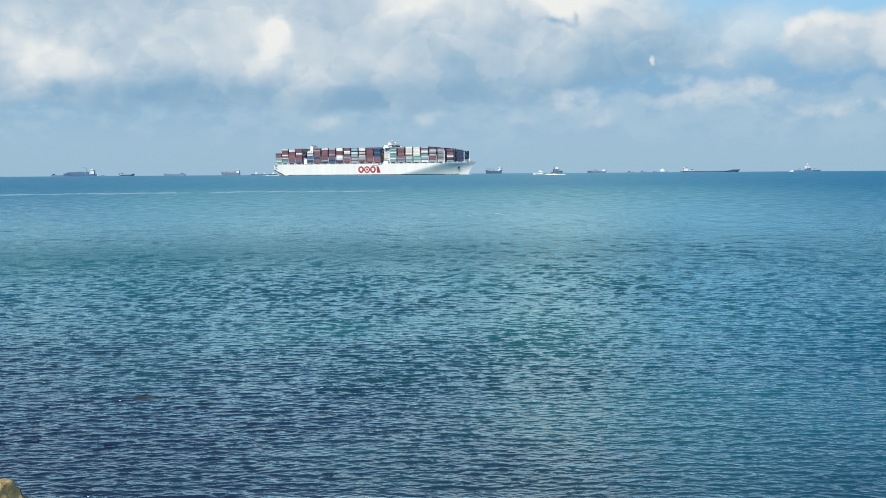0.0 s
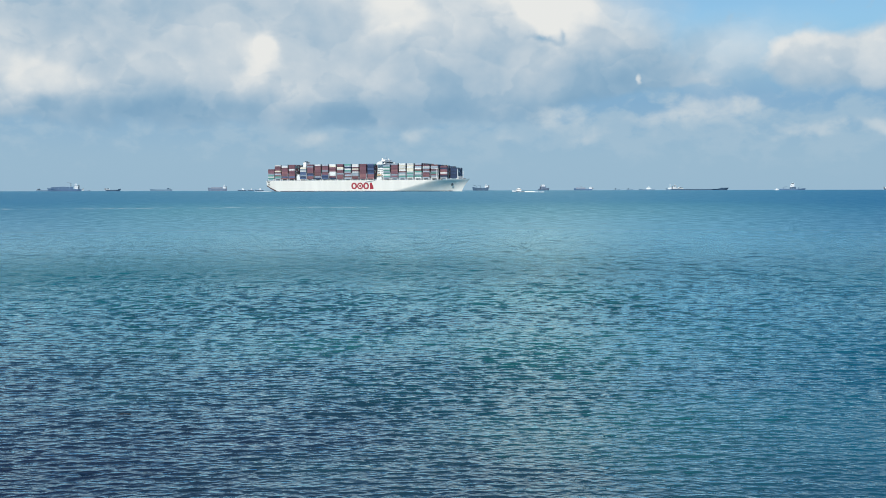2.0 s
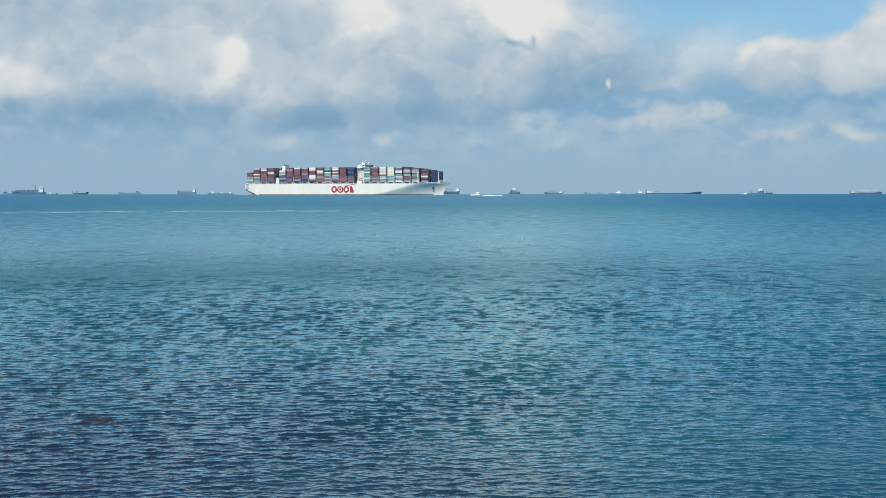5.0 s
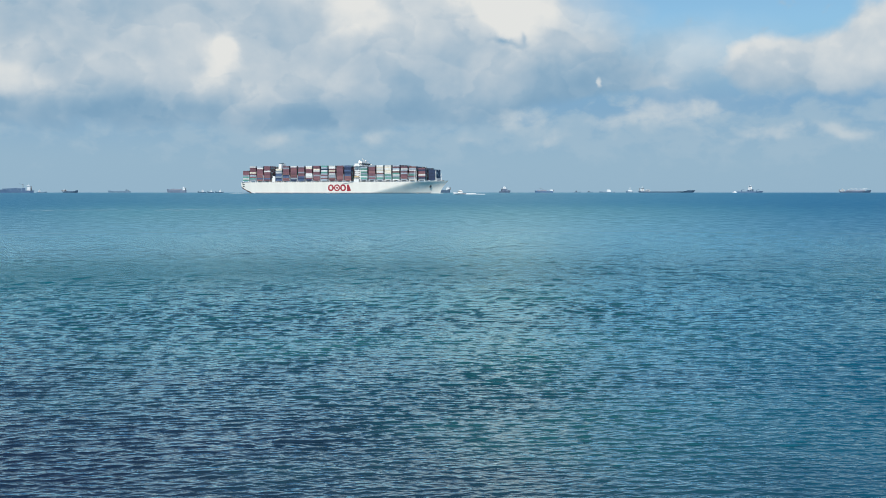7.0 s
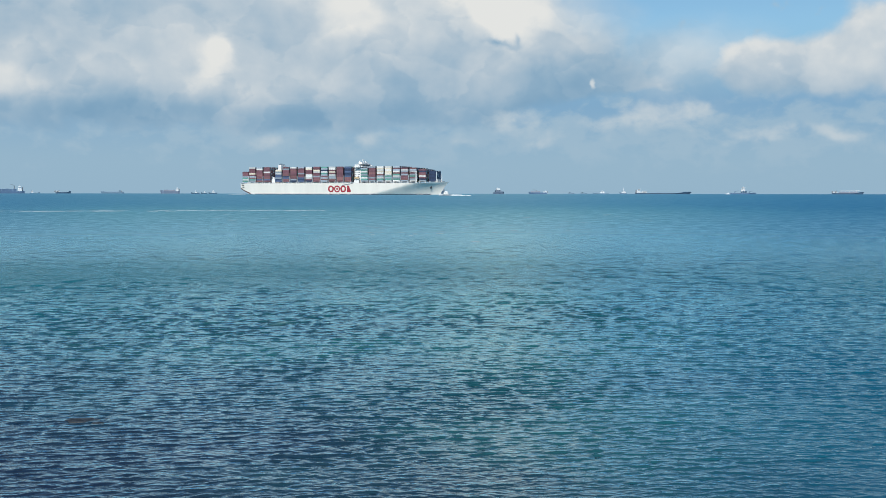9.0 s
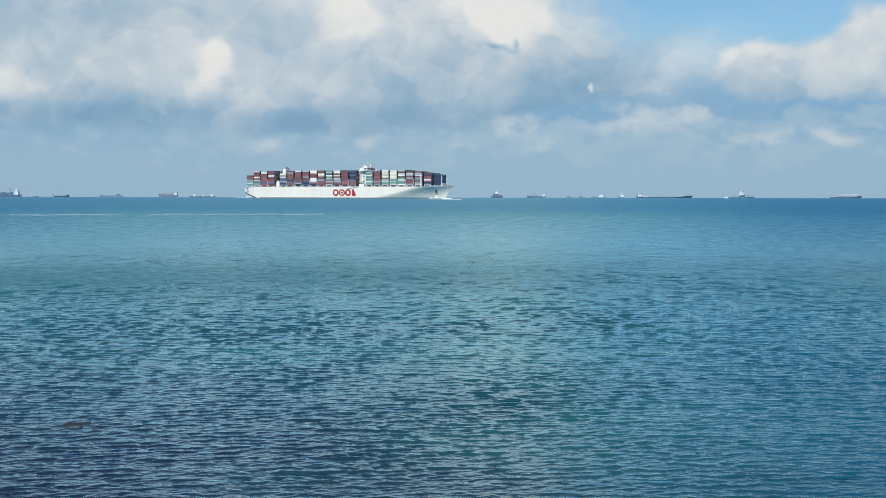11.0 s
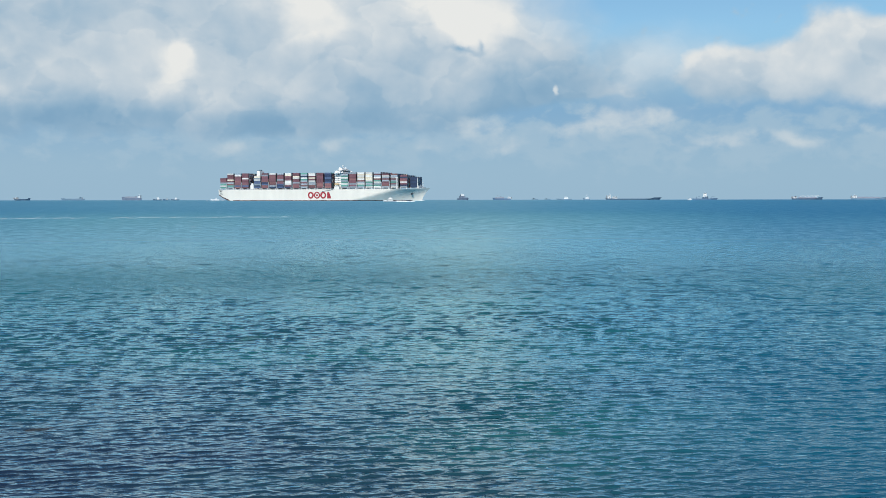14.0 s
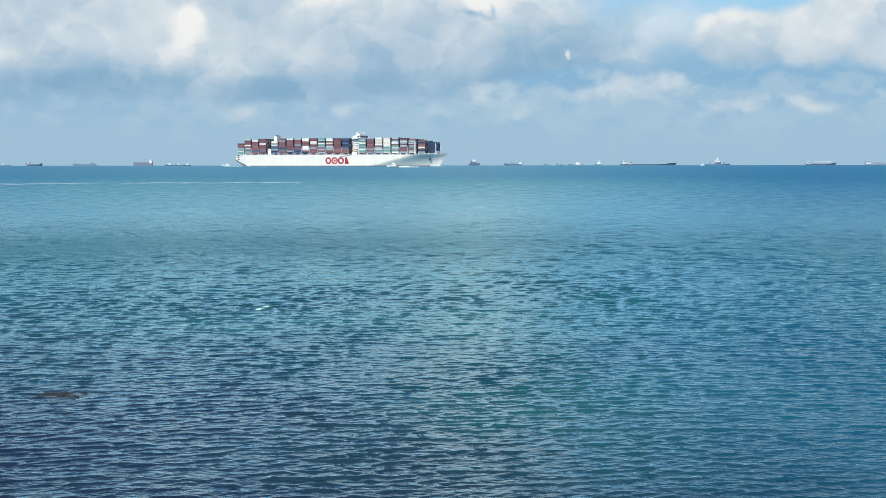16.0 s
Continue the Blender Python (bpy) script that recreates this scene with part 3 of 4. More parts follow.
def build_house(ship):
    """Accommodation block with the navigating bridge right across the ship."""
    x0, x1 = 222.5 - 200, 235.0 - 200
    house = part("accommodation", bm_of(
        lambda b: box(b, x0, x1 - 1, -22, 22, DECK - 1, 46.5, 0.3),
        lambda b: box(b, x0 + 1, x1 - 2, -27.8, -22, DECK - 1, 24.5, 0.3),
        *[lambda b, k=k: box(b, x0 - 0.8, x1 - 0.6, -23.2, 23.2, 22 + 3.4 * k, 22.35 + 3.4 * k) for k in range(8)]),
        HOUSE_WHITE, ship, "white accommodation block of eight decks")
    for k in range(7):
        z = 23.6 + 3.4 * k
        for j in range(4):
            part("window", bm_of(lambda b: box(b, x0 + 1.2 + j * 2.5, x0 + 2.2 + j * 2.5, -22.06, -21.9, z, z + 0.9)), WINDOW_GLASS, house)
        for j in range(12):
            y = -20.5 + j * 3.7
            part("window", bm_of(lambda b: box(b, x1 - 1.1, x1 - 0.94, y, y + 0.9, z, z + 0.9)), WINDOW_GLASS, house)
    bridge = part("navigating_bridge", bm_of(
        lambda b: box(b, x0 + 1.5, x1 + 0.5, -29.6, 29.6, 46.5, 48.0, 0.25),
        lambda b: box(b, x0 + 2.5, x1 - 0.2, -18, 18, 48.0, 52.0, 0.3, 0.4),
        lambda b: box(b, x0 + 1.8, x1 + 0.4, -18.8, 18.8, 52.0, 52.6, 0.15),
        lambda b: box(b, x0 + 3.2, x1 - 0.6, -29.4, -24.6, 48.0, 51.2, 0.3),
        lambda b: box(b, x0 + 3.2, x1 - 0.6, 24.6, 29.4, 48.0, 51.2, 0.3),
        lambda b: box(b, x0 + 3.5, x1 - 2.5, -14, 14, 52.6, 55.6, 0.3)), HOUSE_WHITE, ship, "white bridge deck with wings")
    for k in range(14):
        y = -17.2 + k * 2.46
        part("window", bm_of(lambda b: box(b, x1 - 0.5, x1 - 0.16, y, y + 2.0, 49.6, 51.3)), WINDOW_GLASS, bridge)
    for k in range(3):
        part("window", bm_of(lambda b: box(b, x0 + 3.4 + k * 2.8, x0 + 5.8 + k * 2.8, -18.04, -17.6, 49.6, 51.3)), WINDOW_GLASS, bridge)
    part("radar_mast", bm_of(
        lambda b: tube(b, (x0 + 6, 0, 55), (x0 + 6, 0, 61), 0.7, 0.4),
        lambda b: box(b, x0 + 5.6, x0 + 6.4, -4, 4, 58.4, 58.9),
        lambda b: box(b, x0 + 5.2, x0 + 7.2, -2.2, 2.2, 60.2, 60.6),
        lambda b: tube(b, (x0 + 6, -3.6, 58.5), (x0 + 6, -3.6, 60.6), 0.2),
        lambda b: tube(b, (x0 + 6, 3.6, 58.5), (x0 + 6, 3.6, 60.6), 0.2)), HOUSE_WHITE, ship)
    for y in (-13, 12):
        bm = bmesh.new()
        bmesh.ops.create_icosphere(bm, subdivisions=2, radius=1.5, matrix=pose(x0 + 5.5, y, 56.6))
        part("antenna_dome", bm, HOUSE_WHITE, ship)
    boat = part("lifeboat", bm_of(lambda b: box(b, x0 + 1.5, x1 - 2.5, -28.6, -25.6, 27.0, 29.8, 0.9)), BUFF, ship, "orange enclosed lifeboat")
    part("davit", bm_of(
        lambda b: tube(b, (x0 + 2.5, -22, 31), (x0 + 2.5, -27.4, 31.2), 0.3),
        lambda b: tube(b, (x0 + 9.5, -22, 31), (x0 + 9.5, -27.4, 31.2), 0.3)), HOUSE_WHITE, boat)


def build_funnel(ship):
    x0 = 64.5 - 200
    part("engine_casing", bm_of(
        lambda b: box(b, x0, x0 + 5.5, -13, 13, DECK - 1, 44.0, 0.3),
        lambda b: box(b, x0 - 1, x0 + 5.5, -27.2, -21.0, DECK - 1, 27.5, 0.3),
        lambda b: box(b, x0 + 0.5, x0 + 4.5, -27.2, -24.0, 27.5, 30.5, 0.3)), HOUSE_WHITE, ship, "white engine casing between container bays")
    funnel = part("funnel", bm_of(lambda b: box(b, x0 + 2, x0 + 8.6, -10, 8, 43, 52.5, 0.9, 0.5)), HOUSE_WHITE, ship, "white ship funnel with dark top")
    part("funnel_top", bm_of(lambda b: box(b, x0 + 3.0, x0 + 7.6, -8.6, 6.6, 52.5, 53.2, 0.1),
                             *[lambda b, k=k: tube(b, (x0 + 4.0 + 1.2 * k, -3 + 2 * k, 53.0), (x0 + 3.7 + 1.2 * k, -3 + 2 * k, 54.9), 0.5) for k in range(3)]),
         DARK_STEEL, funnel)


def build_ship():
    ship = tagged(new("container_ship"), "white container ship stacked high with maroon, white and blue containers", "ship")
    build_hull(ship)
    build_containers(ship)
    build_lashing_bridges(ship)
    build_deck_edge(ship)
    build_house(ship)
    build_funnel(ship)
    # company mark on the side, as plain red shapes
    z = 9.6
    mid = 181.0 - 200
    side_patch("side_mark", oval(mid - 0.5, z, 5.6, 5.9), ship, MARK_RED, "red painted ring", hole=oval(mid - 0.5, z, 2.7, 3.2))
    side_patch("side_mark", oval(mid + 11.2, z, 5.9, 5.9), ship, MARK_RED, "red painted ring", hole=oval(mid + 11.2, z, 3.5, 3.7))
    side_patch("side_mark", oval(mid + 11.2, z, 1.9, 1.9), ship, MARK_RED, "red painted dot")
    side_patch("side_mark", oval(mid + 22.8, z, 5.6, 5.9), ship, MARK_RED, "red painted ring", hole=oval(mid + 22.8, z, 2.7, 3.2))
    side_patch("side_mark", [(mid + 30.2, z - 5.6), (mid + 37.2, z - 5.6), (mid + 37.2, z - 2.6), (mid + 33.6, z + 5.6), (mid + 30.2, z + 5.6)],
               ship, MARK_RED, "red painted block")
    # openings of the mooring deck at the stern: dark blocks standing for their shade
    for x, long, zz in ((-197.0, 9.5, 15.4), (-196.4, 8.5, 11.6)):
        y = -hull_half((x + 200) / 380, zz)
        part("mooring_port", bm_of(lambda b: box(b, x, x + long, y - 0.6, y + 1.5, zz, zz + 1.5, 0.1)), DARK_STEEL, ship, "dark block for a shaded opening in the hull side")
    # pilot door and accommodation ladder
    part("accommodation_ladder", bm_of(lambda b: tube(b, (2.0, -29.9, DECK - 3.5), (22.0, -29.9, DECK - 0.4), 0.45, sides=6)), STEEL_GREY, ship, "grey stowed accommodation ladder")
    # anchor in its pocket, the pocket's shade made as a dark block
    u, zz = 0.945, 12.8
    y = -hull_half(u, zz)
    x = u * stem_at(zz) - 200
    anchor = part("anchor", bm_of(
        lambda b: tube(b, (x, y - 0.3, zz), (x + 0.3, y - 0.2, zz - 2.2), 0.4),
        lambda b: box(b, x - 1.2, x + 1.7, y - 0.7, y + 0.6, zz - 3.0, zz - 2.0, 0.2)), DARK_STEEL, ship, "dark steel anchor")
    part("anchor_pocket", bm_of(lambda b: box(b, x - 1.6, x + 2.0, y - 0.35, y + 2.0, zz - 1.2, zz + 1.8, 0.3)), DARK_STEEL, ship)
    part("foremast", bm_of(
        lambda b: tube(b, (174, 0, 20), (174, 0, 34), 0.7, 0.35),
        lambda b: box(b, 173.6, 174.4, -2.5, 2.5, 30, 30.5)), HOUSE_WHITE, ship)
    for x in (322.5, 336.5, 339.0):
        part("gantry_post", bm_of(lambda b: box(b, x - 200.35, x - 199.65, -27.4, -26.7, DECK, DECK + 20.0, 0.1)), HOUSE_WHITE, ship, "white painted steel gantry post")
    part("gantry_beam", bm_of(lambda b: box(b, 322 - 200, 339.5 - 200, -27.4, -26.8, DECK + 20.0, DECK + 20.8, 0.1)), HAZED_PINK, ship)
    edge = -rows_at(355.7) * 2.52 / 2
    part("corner_post", bm_of(lambda b: box(b, 168.3, 169.1, edge + 0.2, edge + 2.4, DECK, DECK + 19.0, 0.1)), HOUSE_WHITE, ship, "white upright post before the foremost stack")
    part("windlass", bm_of(
        lambda b: box(b, 175.5, 178, -3.5, -1.5, 20, 22.5, 0.4),
        lambda b: box(b, 175.5, 178, 1.5, 3.5, 20, 22.5, 0.4)), STEEL_GREY, ship)
    part("breakwater", bm_of(lambda b: box(b, 169.2, 170.0, -10, 10, 19.5, 25.5, 0.2)), HOUSE_WHITE, ship)
    return ship


ship = build_ship()
SHIP_START, SHIP_SPEED, SHIP_HEADING = (-315.0, 1835.0), 6.07, 16.9


def foam_patch(name, label, spots, seed):
    """White water: many low clumps of froth of uneven size."""
    rng = random.Random(seed)
    bm = bmesh.new()
    for x0, y0, lx, ly, count, size, high in spots:
        for k in range(count):
            f = rng.random()
            s = size * rng.uniform(0.4, 1.3)
            m = Matrix.LocRotScale((x0 + (f - 0.5) * lx, y0 + rng.gauss(0, 0.35) * ly, 0.02), Euler((0, 0, rng.uniform(-0.3, 0.3))),
                                   (s * rng.uniform(1.2, 3.0), s, high * rng.uniform(0.4, 1.2)))
            bmesh.ops.create_icosphere(bm, subdivisions=1, radius=1.0, matrix=m)
    for v in bm.verts:
        v.co.x += rng.uniform(-0.12, 0.12)
    ob = part(name, bm, FOAM)
    return tagged(ob, label, "foam", kind="stuff")


ship_foam = foam_patch("bow_foam", "white froth along the moving ship's waterline",
                       [(174, -4, 8, 4, 14, 0.6, 0.55), (150, -19, 30, 5, 14, 0.5, 0.3), (-206, -14, 34, 24, 46, 1.2, 0.6),
                        (-60, -30, 240, 2.0, 40, 0.6, 0.25)], 3)


# ---------------------------------------------------------------- pilot boat
def build_pilot_boat():
    boat = tagged(new("pilot_boat"), "small white pilot launch with dark windows speeding over the sea", "boat")
    us = [k / 14 for k in range(15)]
    verts, faces = [], []
    for u in us:
        half = 2.1 * (1 - max(0, (u - 0.55) / 0.45) ** 2.2)
        top = 1.35 + 0.75 * u ** 2
        for y, z in ((-half, top), (-half * 0.96, top - 0.5), (-half * 0.72, 0.15), (-0.02, -0.4 + 0.5 * u ** 3), (half * 0.72, 0.15), (half * 0.96, top - 0.5), (half, top)):
            verts.append((u * 15 - 7.5 + 0.5 * (z / 2) * (u > 0.9), y, z))
    for i in range(14):
        for k in range(6):
            a = i * 7 + k
            faces.append((a, a + 1, a + 8, a + 7))
        faces.append((i * 7 + 6, i * 7, i * 7 + 7, i * 7 + 13))
    faces.append(tuple(range(7)))
    mesh_part("hull", verts, faces, HOUSE_WHITE, boat)
    cabin = part("cabin", bm_of(lambda b: box(b, -3.4, 2.6, -1.6, 1.6, 1.4, 3.9, 0.25, 0.25), lambda b: box(b, -2.2, 1.2, -1.2, 1.2, 3.9, 4.9, 0.2, 0.2)), HOUSE_WHITE, boat)
    for k in range(4):
        for y in (-1.52, 1.42):
            part("window", bm_of(lambda b: box(b, -2.9 + 1.35 * k, -1.9 + 1.35 * k, y, y + 0.1, 2.7, 3.4)), WINDOW_GLASS, cabin)
    part("windscreen", bm_of(lambda b: box(b, 2.3, 2.52, -1.2, 1.2, 2.7, 3.4)), WINDOW_GLASS, cabin)
    part("mast", bm_of(lambda b: tube(b, (-1.2, 0, 4.8), (-1.5, 0, 7.4), 0.09, 0.05), lambda b: box(b, -1.7, -1.0, -0.7, 0.7, 6.0, 6.12)), STEEL_GREY, boat)
    part("fender", bm_of(lambda b: box(b, -7.4, 3.0, -2.2, -2.05, 0.95, 1.2), lambda b: box(b, -7.4, 3.0, 2.05, 2.2, 0.95, 1.2)), DARK_STEEL, boat)
    part("rail", bm_of(*[lambda b, k=k: tube(b, (3 + 0.8 * k, -1.9 + 0.3 * k, 1.6), (3 + 0.8 * k, -1.9 + 0.3 * k, 2.9), 0.04, sides=5) for k in range(5)]), STEEL_GREY, boat)
    for ob in boat.children_recursive:
        if ob.data.users == 1:
            ob.data.transform(Matrix.Scale(0.8, 4))
    return boat


pilot_boat = build_pilot_boat()
boat_foam = foam_patch("boat_wake", "white wake foam trailing behind the pilot launch",
                       [(-10.5, 0, 9, 2.5, 90, 0.45, 1.0), (-19, 1, 10, 2.0, 40, 0.35, 0.5), (4, -1.4, 5, 1.0, 22, 0.3, 0.6), (-2, -1.9, 10, 0.7, 24, 0.25, 0.35)], 8)


def build_surf_line():
    """A thin broken line of white crests some way out, and nearer pale dashes painting in sparkle."""
    rng = random.Random(21)
    bm = bmesh.new()
    for a0, a1, count, r0, deep in ((-33.0, -20.0, 150, 133.0, 0.035), (-19.0, -9.5, 80, 134.0, 0.035), (-16.0, 9.0, 60, 90.0, 0.3), (-8.0, 5.0, 40, 62.0, 0.2)):
        for k in range(count):
            a, r = radians(rng.uniform(a0, a1)), r0 * (1 + rng.gauss(0, 0.45) * deep)
            m = Matrix.LocRotScale((r * math.sin(a), r * math.cos(a), 0.0), Euler((0, 0, -a + rng.uniform(-0.06, 0.06))),
                                   (rng.uniform(0.3, 1.3) * r / 130 * (1.0 if r0 > 100 else 0.5), rng.uniform(0.10, 0.3), rng.uniform(0.006, 0.03) * r / 130))
            bmesh.ops.create_icosphere(bm, subdivisions=1, radius=1.0, matrix=m)
    for v in bm.verts:
        v.co.z += 0.004 * noise.noise(v.co * 2.0)
    ob = part("surf_line", bm, FOAM_SPARKLE)
    tagged(ob, "thin broken white crests and pale sparkle dashes of small waves", "foam", kind="stuff")


build_surf_line()


# ---------------------------------------------------------------- ships at anchor
def far_hull(ship, length, beam, low, bow, material, stern=0.0):
    """A hull with raked stem: low freeboard amidships, raised bow and stern."""
    us = [0, 0.02, 0.1, 0.16, 0.2, 0.3, 0.5, 0.7, 0.8, 0.86, 0.9, 0.94, 0.97, 1.0]
    verts, faces = [], []
    for u in us:
        top = low + (bow - low) * max(0.0, min(1.0, (u - 0.84) / 0.06)) + stern * max(0.0, min(1.0, (0.2 - u) / 0.05))
        half = beam / 2 * (1 - max(0, (u - 0.75) / 0.25) ** 2.2) * (1 - 0.25 * max(0, (0.1 - u) / 0.1))
        for y, z in ((-half, top), (-half * (0.98 if u < 0.75 else 0.75), -0.5), (half * (0.98 if u < 0.75 else 0.75), -0.5), (half, top)):
            verts.append((u * length - length / 2 + (0.04 * length * max(0, z) / bow if u > 0.9 else 0) - (0.03 * length * (1 - max(0, z) / low) * -1 if u < 0.02 and z < 0 else 0), y, z))
    for i in range(len(us) - 1):
        for k in range(3):
            a = i * 4 + k
            faces.append((a, a + 1, a + 5, a + 4))
        faces.append((i * 4 + 3, i * 4, i * 4 + 4, i * 4 + 7))
    faces.append((0, 3, 2, 1))
    return mesh_part("hull", verts, faces, material, ship)


def far_house(ship, x, width, beam, base, high, material=None, funnel=True):
    """Stepped superstructure with bridge, window bands, mast and funnel."""
    material = material or FAR_WHITE
    house = part("superstructure", bm_of(
        lambda b: box(b, x - width / 2, x + width / 2, -beam * 0.42, beam * 0.42, base - 1, base + (high - base) * 0.55, 0.2),
        lambda b: box(b, x - width * 0.4, x + width * 0.42, -beam * 0.36, beam * 0.36, base + (high - base) * 0.55, base + (high - base) * 0.8, 0.2),
        lambda b: box(b, x - width * 0.3, x + width * 0.45, -beam * 0.48, beam * 0.48, base + (high - base) * 0.8, high, 0.2)), material, ship)
    part("bridge_window", bm_of(lambda b: box(b, x - width * 0.25, x + width * 0.40, -beam * 0.49, -beam * 0.47, high - (high - base) * 0.14, high - (high - base) * 0.05)), WINDOW_GLASS, house)
    for k in range(2):
        z = base + (high - base) * (0.2 + 0.22 * k)
        part("window_band", bm_of(lambda b: box(b, x - width * 0.42, x + width * 0.42, -beam * 0.425, -beam * 0.415, z, z + 0.9)), WINDOW_GLASS, house)
    part("mast", bm_of(lambda b: tube(b, (x, 0, high - 0.5), (x, 0, high + 0.35 * (high - base)), 0.6, 0.3), lambda b: box(b, x - 0.5, x + 0.5, -2.5, 2.5, high + 0.2 * (high - base), high + 0.2 * (high - base) + 0.5)), material, ship)
    if funnel:
        part("funnel", bm_of(lambda b: box(b, x - width * 0.95, x - width * 0.55, -beam * 0.14, beam * 0.14, base - 1, base + (high - base) * 0.85, 0.4, 0.3)), STEEL_GREY, ship)


def far_cranes(ship, xs, base, high, material):
    for x in xs:
        part("deck_crane", bm_of(
            lambda b: tube(b, (x, 0, base - 1), (x, 0, high), 1.4, 1.0),
            lambda b: tube(b, (x, 0, high - 1), (x + 14, 0, high + 3), 0.6, 0.4)), material, ship)


def far_cargo(ship, x0, x1, beam, base, high, material, count=6):
    w = (x1 - x0) / count
    rng = random.Random(int(x1 * 7 + count))
    for k in range(count):
        part("cargo_block", bm_of(lambda b: box(b, x0 + k * w + 0.4, x0 + (k + 1) * w - 0.4, -beam * 0.45, beam * 0.45, base - 0.5, high - rng.random() * (high - base) * 0.25, 0.2)), material, ship)


def far_ship(name, label, category, azimuth, distance, turn, rise=0.0):
    a = radians(azimuth)
    ob = tagged(new(name), label, category, group="ships on the horizon")
    ob.matrix_basis = pose(distance * math.sin(a), distance * math.cos(a), rise, 0, 0, turn - azimuth)
    return ob


def build_far_ships():
    """turn 0: bow to the right as seen from the shore; 180: to the left."""
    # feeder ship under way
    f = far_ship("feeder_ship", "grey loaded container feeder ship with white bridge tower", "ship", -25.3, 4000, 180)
    far_hull(f, 112, 20, 8, 11, HAZED_BLUE)
    far_cargo(f, -28, 48, 20, 8, 17, HAZED_BLUE, 6)
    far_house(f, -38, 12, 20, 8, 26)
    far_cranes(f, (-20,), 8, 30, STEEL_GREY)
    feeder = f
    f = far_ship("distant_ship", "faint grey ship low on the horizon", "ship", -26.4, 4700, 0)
    far_hull(f, 60, 14, 5, 8, HAZED_PALE)
    far_house(f, -18, 10, 14, 5, 11, HAZED_PALE)
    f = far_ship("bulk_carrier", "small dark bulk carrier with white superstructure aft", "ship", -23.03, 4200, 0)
    far_hull(f, 54, 14, 5.5, 9, HAZED_DARK)
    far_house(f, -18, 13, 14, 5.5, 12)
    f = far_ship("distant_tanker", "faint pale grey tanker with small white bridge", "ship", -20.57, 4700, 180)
    far_hull(f, 92, 18, 7, 9, HAZED_PALE)
    far_house(f, -28, 10, 18, 7, 13, HAZED_PALE)
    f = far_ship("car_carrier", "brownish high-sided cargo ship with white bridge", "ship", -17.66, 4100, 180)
    far_hull(f, 70, 20, 9.5, 13, HAZED_BROWN)
    far_cargo(f, -18, 25, 20, 9, 15, HAZED_PINK, 5)
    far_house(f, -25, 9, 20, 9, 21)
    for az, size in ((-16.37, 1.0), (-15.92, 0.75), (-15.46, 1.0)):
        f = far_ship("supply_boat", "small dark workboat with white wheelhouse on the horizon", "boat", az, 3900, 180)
        far_hull(f, 30 * size, 9, 3.2, 4.5, HAZED_DARK)
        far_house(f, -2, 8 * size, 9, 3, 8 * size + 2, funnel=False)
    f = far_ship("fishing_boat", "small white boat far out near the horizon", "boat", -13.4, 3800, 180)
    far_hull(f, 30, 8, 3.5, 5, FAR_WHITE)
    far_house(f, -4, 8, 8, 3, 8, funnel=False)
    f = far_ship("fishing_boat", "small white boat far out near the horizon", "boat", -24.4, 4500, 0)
    far_hull(f, 38, 8, 2.5, 4, HAZED_PALE)
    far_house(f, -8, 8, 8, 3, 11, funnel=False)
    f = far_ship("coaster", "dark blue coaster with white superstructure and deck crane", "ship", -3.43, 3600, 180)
    far_hull(f, 54, 15, 9.5, 12, HAZED_DARK, 2)
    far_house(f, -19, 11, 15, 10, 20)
    far_cranes(f, (2, 16), 9, 17, HAZED_PALE)
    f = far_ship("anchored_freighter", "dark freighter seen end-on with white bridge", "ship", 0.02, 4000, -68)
    far_hull(f, 80, 24, 6, 8, HAZED_BROWN)
    far_cargo(f, -6, 26, 16, 6, 10, HAZED_BROWN, 3)
    far_house(f, -12, 14, 24, 6, 15, HAZED_BROWN, funnel=False)
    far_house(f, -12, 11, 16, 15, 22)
    f = far_ship("general_cargo_ship", "grey and hazy red cargo ship with white bridge aft", "ship", 2.15, 4100, 180)
    far_hull(f, 70, 16, 6, 8, HAZED_BLUE)
    far_cargo(f, -8, 28, 16, 6, 11, HAZED_PINK, 4)
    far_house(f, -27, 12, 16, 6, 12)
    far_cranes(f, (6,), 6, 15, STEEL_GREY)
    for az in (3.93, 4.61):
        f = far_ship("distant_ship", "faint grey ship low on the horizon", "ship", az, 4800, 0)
        far_hull(f, 28, 9, 3, 4, HAZED_PALE)
        far_house(f, -5, 7, 9, 3, 8, HAZED_PALE, funnel=False)
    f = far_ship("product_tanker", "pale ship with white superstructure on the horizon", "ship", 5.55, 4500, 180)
    far_hull(f, 66, 14, 3.5, 5, HAZED_PALE)
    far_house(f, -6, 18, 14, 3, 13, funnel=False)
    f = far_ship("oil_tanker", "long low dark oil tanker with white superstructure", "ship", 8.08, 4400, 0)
    far_hull(f, 222, 36, 4.6, 9.5, HAZED_DARK, 1)
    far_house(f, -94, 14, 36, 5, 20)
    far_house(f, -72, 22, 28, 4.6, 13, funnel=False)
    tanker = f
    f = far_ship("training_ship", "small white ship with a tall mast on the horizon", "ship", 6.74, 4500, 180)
    far_hull(f, 30, 9, 5, 7, HAZED_PALE)
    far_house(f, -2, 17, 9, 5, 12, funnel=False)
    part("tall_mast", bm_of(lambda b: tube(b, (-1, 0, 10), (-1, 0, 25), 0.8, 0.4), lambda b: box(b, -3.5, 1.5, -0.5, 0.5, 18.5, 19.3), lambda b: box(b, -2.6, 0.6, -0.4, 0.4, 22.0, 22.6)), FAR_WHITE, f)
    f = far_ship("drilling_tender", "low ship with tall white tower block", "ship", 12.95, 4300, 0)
    far_hull(f, 96, 20, 4.5, 6, HAZED_BLUE)
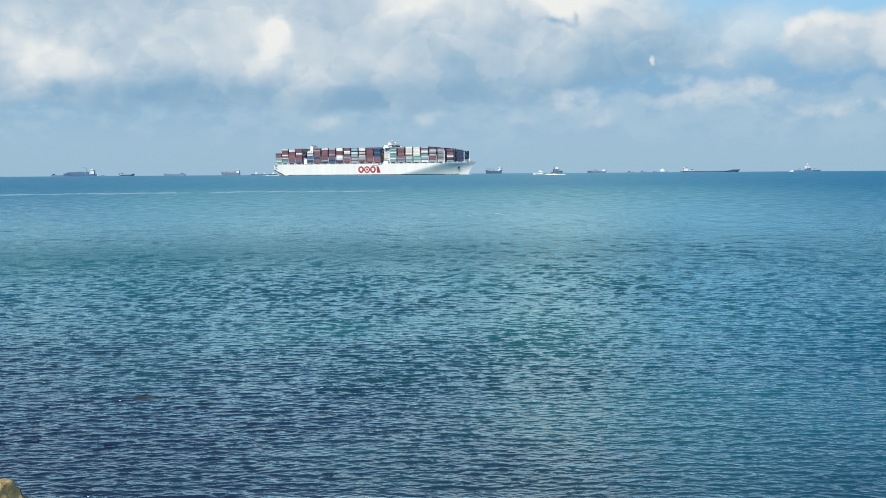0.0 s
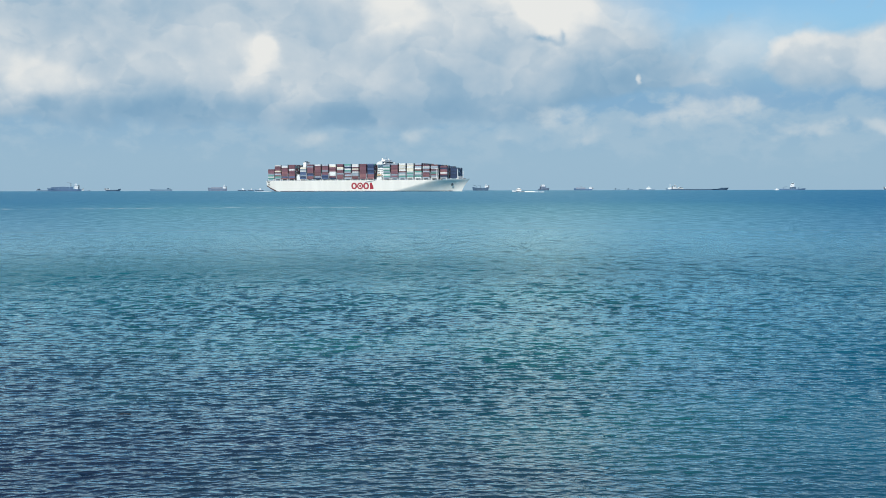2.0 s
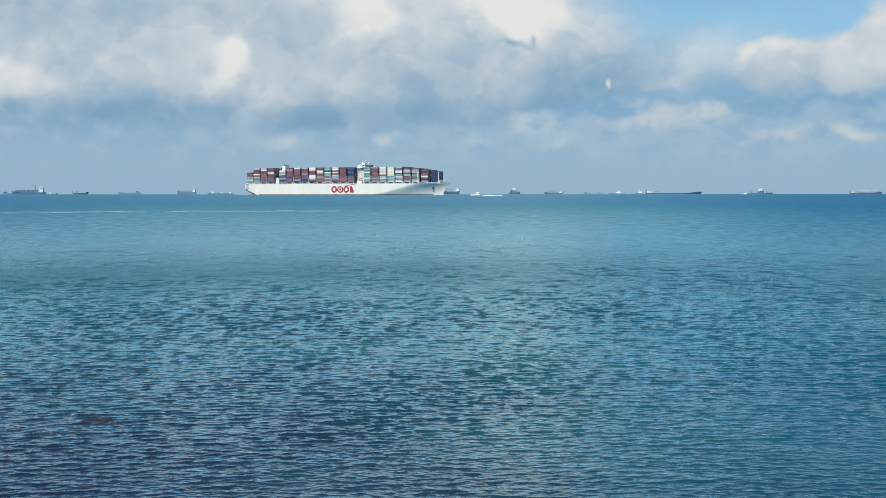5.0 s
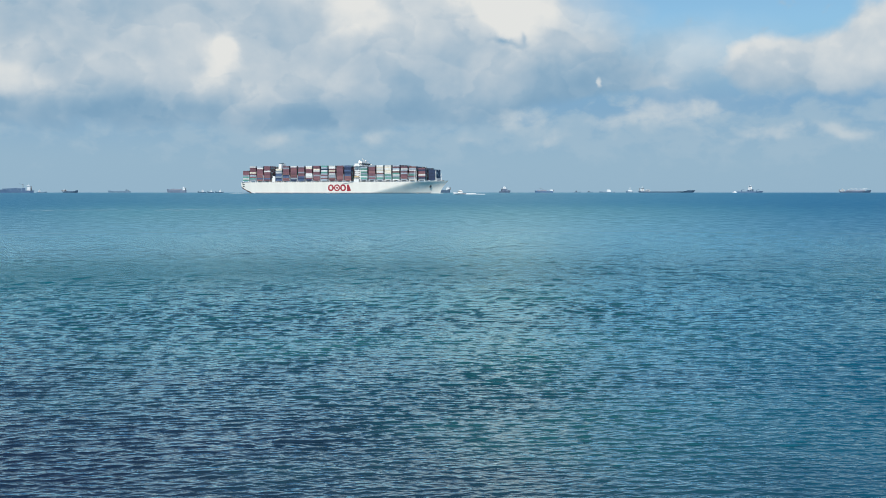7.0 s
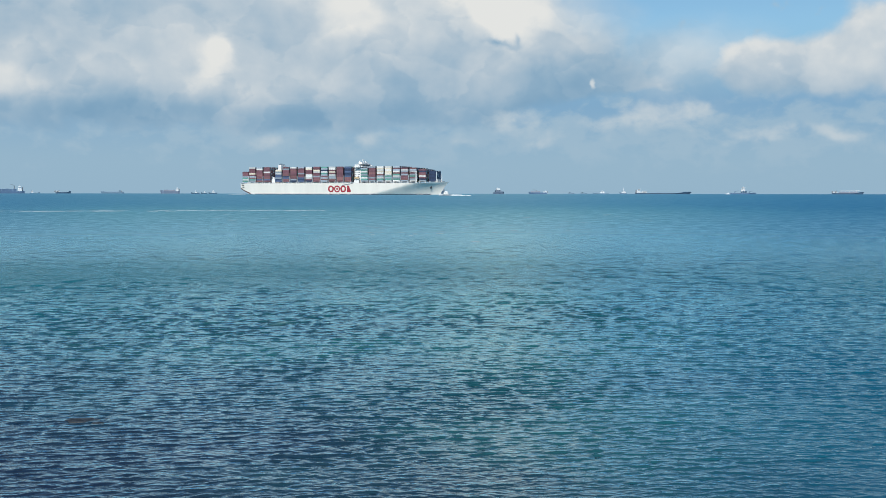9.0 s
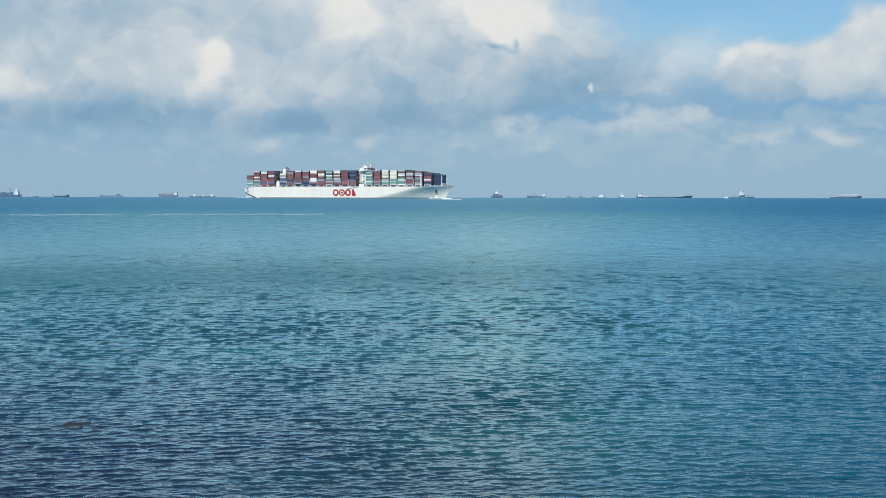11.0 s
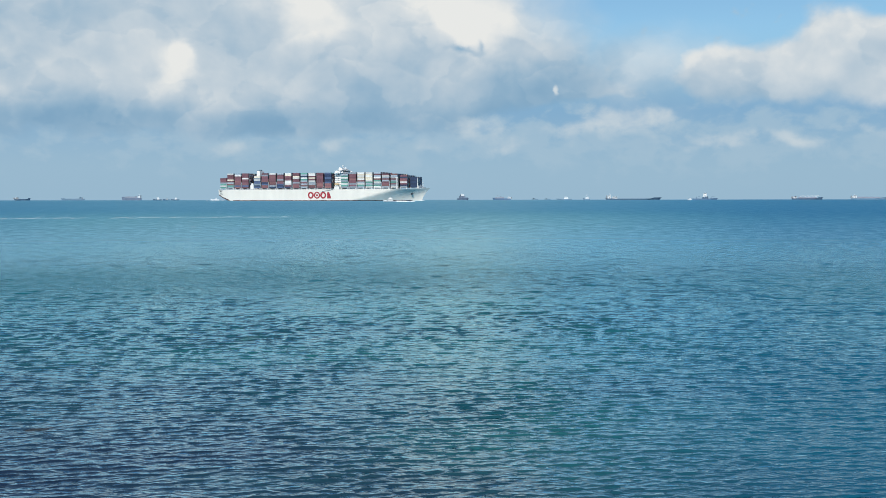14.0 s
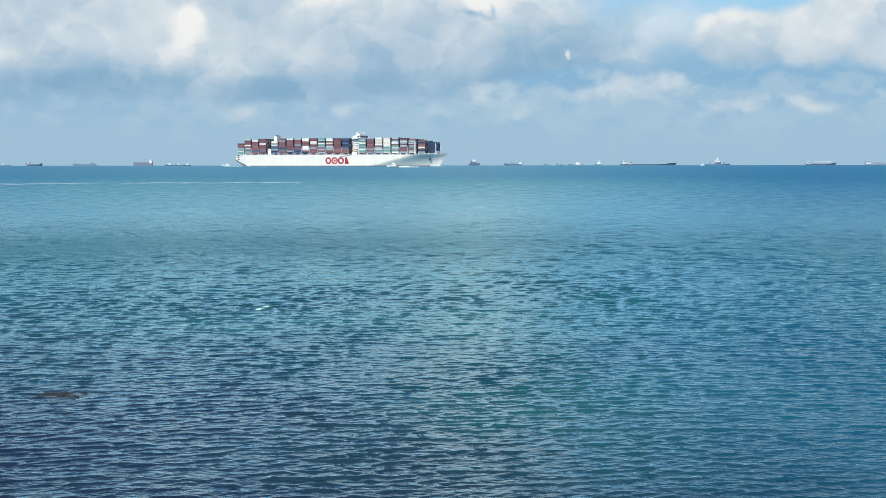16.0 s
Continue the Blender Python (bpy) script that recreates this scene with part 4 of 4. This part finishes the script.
    far_cargo(f, -8, 16, 18, 4.5, 13, HAZED_DARK, 3)
    far_house(f, 2, 15, 18, 12, 27, funnel=False)
    far_cranes(f, (-30, 26), 4, 11, HAZED_BLUE)
    f = far_ship("harbour_launch", "small white harbour launch near the horizon", "boat", 12.2, 3300, 180)
    far_hull(f, 13, 5, 2, 3, FAR_WHITE)
    far_house(f, -1, 5, 5, 2, 5, funnel=False)
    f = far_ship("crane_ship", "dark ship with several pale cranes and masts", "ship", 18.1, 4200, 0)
    far_hull(f, 108, 20, 5, 9, HAZED_DARK)
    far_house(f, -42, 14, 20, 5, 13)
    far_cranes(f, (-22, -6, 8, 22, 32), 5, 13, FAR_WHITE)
    far_cargo(f, -30, 36, 16, 5, 10, HAZED_PINK, 7)
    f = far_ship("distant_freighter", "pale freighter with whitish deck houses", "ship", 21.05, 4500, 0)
    far_hull(f, 130, 20, 6, 9, HAZED_PALE)
    far_cargo(f, -40, 45, 18, 6, 11, HAZED_PINK, 6)
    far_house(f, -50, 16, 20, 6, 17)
    return feeder, tanker


feeder, tanker = build_far_ships()
TANKER_START, TANKER_SPEED = (8.08, 4400.0), 6.0
FEEDER_START, FEEDER_SPEED = (-25.3, 4000.0), 2.6


# ---------------------------------------------------------------- shore
def build_rock(name, at, size, seed, label, material):
    rng = random.Random(seed)
    bm = bmesh.new()
    bmesh.ops.create_icosphere(bm, subdivisions=5, radius=1.0)
    off = Vector((rng.uniform(0, 50), rng.uniform(0, 50), rng.uniform(0, 50)))
    for v in bm.verts:
        p = v.co.normalized()
        d = 1 + 0.42 * noise.noise(p * 1.4 + off) + 0.26 * noise.noise(p * 3.4 + off) + 0.13 * noise.noise(p * 8 + off) + 0.05 * noise.noise(p * 17 + off)
        v.co = Vector((p.x * size[0], p.y * size[1], p.z * size[2])) * d
    for f in bm.faces:
        f.smooth = True
    ob = part(name, bm, material)
    ob.location = at
    return tagged(ob, label, "rock")


build_rock("shore_rock", (-4.15, 6.36, -0.08), (0.52, 0.40, 0.34), 4, "ochre weathered rock at the water's edge", ROCK)
build_rock("wet_rock", (-3.86, 6.48, -0.15), (0.44, 0.30, 0.19), 9, "dark brown wet rock awash beside the bank", WET_ROCK)


build_rock("awash_rock", (-4.02, 9.85, -0.117), (0.42, 0.22, 0.11), 17, "dark weedy rock just awash off the bank", WEED_ROCK)


def build_bank():
    """The bank on which the watcher stands, behind and beneath the view."""
    verts, faces = [], []
    nx, ny = 60, 24
    for j in range(ny):
        for i in range(nx):
            x, y = -30 + 60 * i / (nx - 1), 3.2 - 24 * j / (ny - 1)
            z = -0.6 + 1.25 * min(1.0, (3.2 - y) / 4.0) + 0.10 * noise.noise(Vector((x * 0.8, y * 0.8, 0))) + 0.05 * noise.noise(Vector((x * 2.5, y * 2.5, 3)))
            verts.append((x, y, z))
    for j in range(ny - 1):
        for i in range(nx - 1):
            a = j * nx + i
            faces.append((a, a + nx, a + nx + 1, a + 1))
    ob = mesh_part("ground", verts, faces, SHORE, smooth=True)
    tagged(ob, "rubble bank sloping into the sea", "bank", kind="structure")


build_bank()


# ---------------------------------------------------------------- what moves
def motions():
    steps = [k * 0.5 for k in range(33)]
    h = radians(SHIP_HEADING)
    rows = [(t, pose(SHIP_START[0] + SHIP_SPEED * t * math.cos(h), SHIP_START[1] - SHIP_SPEED * t * math.sin(h), 0, 0, 0, -SHIP_HEADING)) for t in steps]
    walk(ship, rows)
    walk(ship_foam, rows)
    rows = []
    for t in steps:
        a, d = radians(-0.93 - 0.219 * t), 1000.0
        rows.append((t, pose(d * math.sin(a), d * math.cos(a), 0.1 + 0.12 * math.sin(2.1 * t), 0, -2.0 + 0.8 * math.sin(1.7 * t), 177)))
    walk(pilot_boat, rows)
    walk(boat_foam, [(t, pose(m.translation.x, m.translation.y, 0, 0, 0, 177)) for t, m in rows])
    a = radians(FEEDER_START[0])
    x, y = FEEDER_START[1] * math.sin(a), FEEDER_START[1] * math.cos(a)
    walk(feeder, [(t, pose(x - FEEDER_SPEED * t * math.cos(a), y + FEEDER_SPEED * t * math.sin(a), 0, 0, 0, 180 - FEEDER_START[0])) for t in steps])
    a = radians(TANKER_START[0])
    tx, ty = TANKER_START[1] * math.sin(a), TANKER_START[1] * math.cos(a)
    walk(tanker, [(t, pose(tx + TANKER_SPEED * t * math.cos(a), ty - TANKER_SPEED * t * math.sin(a), 0, 0, 0, -TANKER_START[0])) for t in steps])
    walk(sea, [(t, pose(0.06 * t - 0.5, 1.6 - 0.2 * t, 0.012 * math.sin(1.1 * t))) for t in steps])


motions()
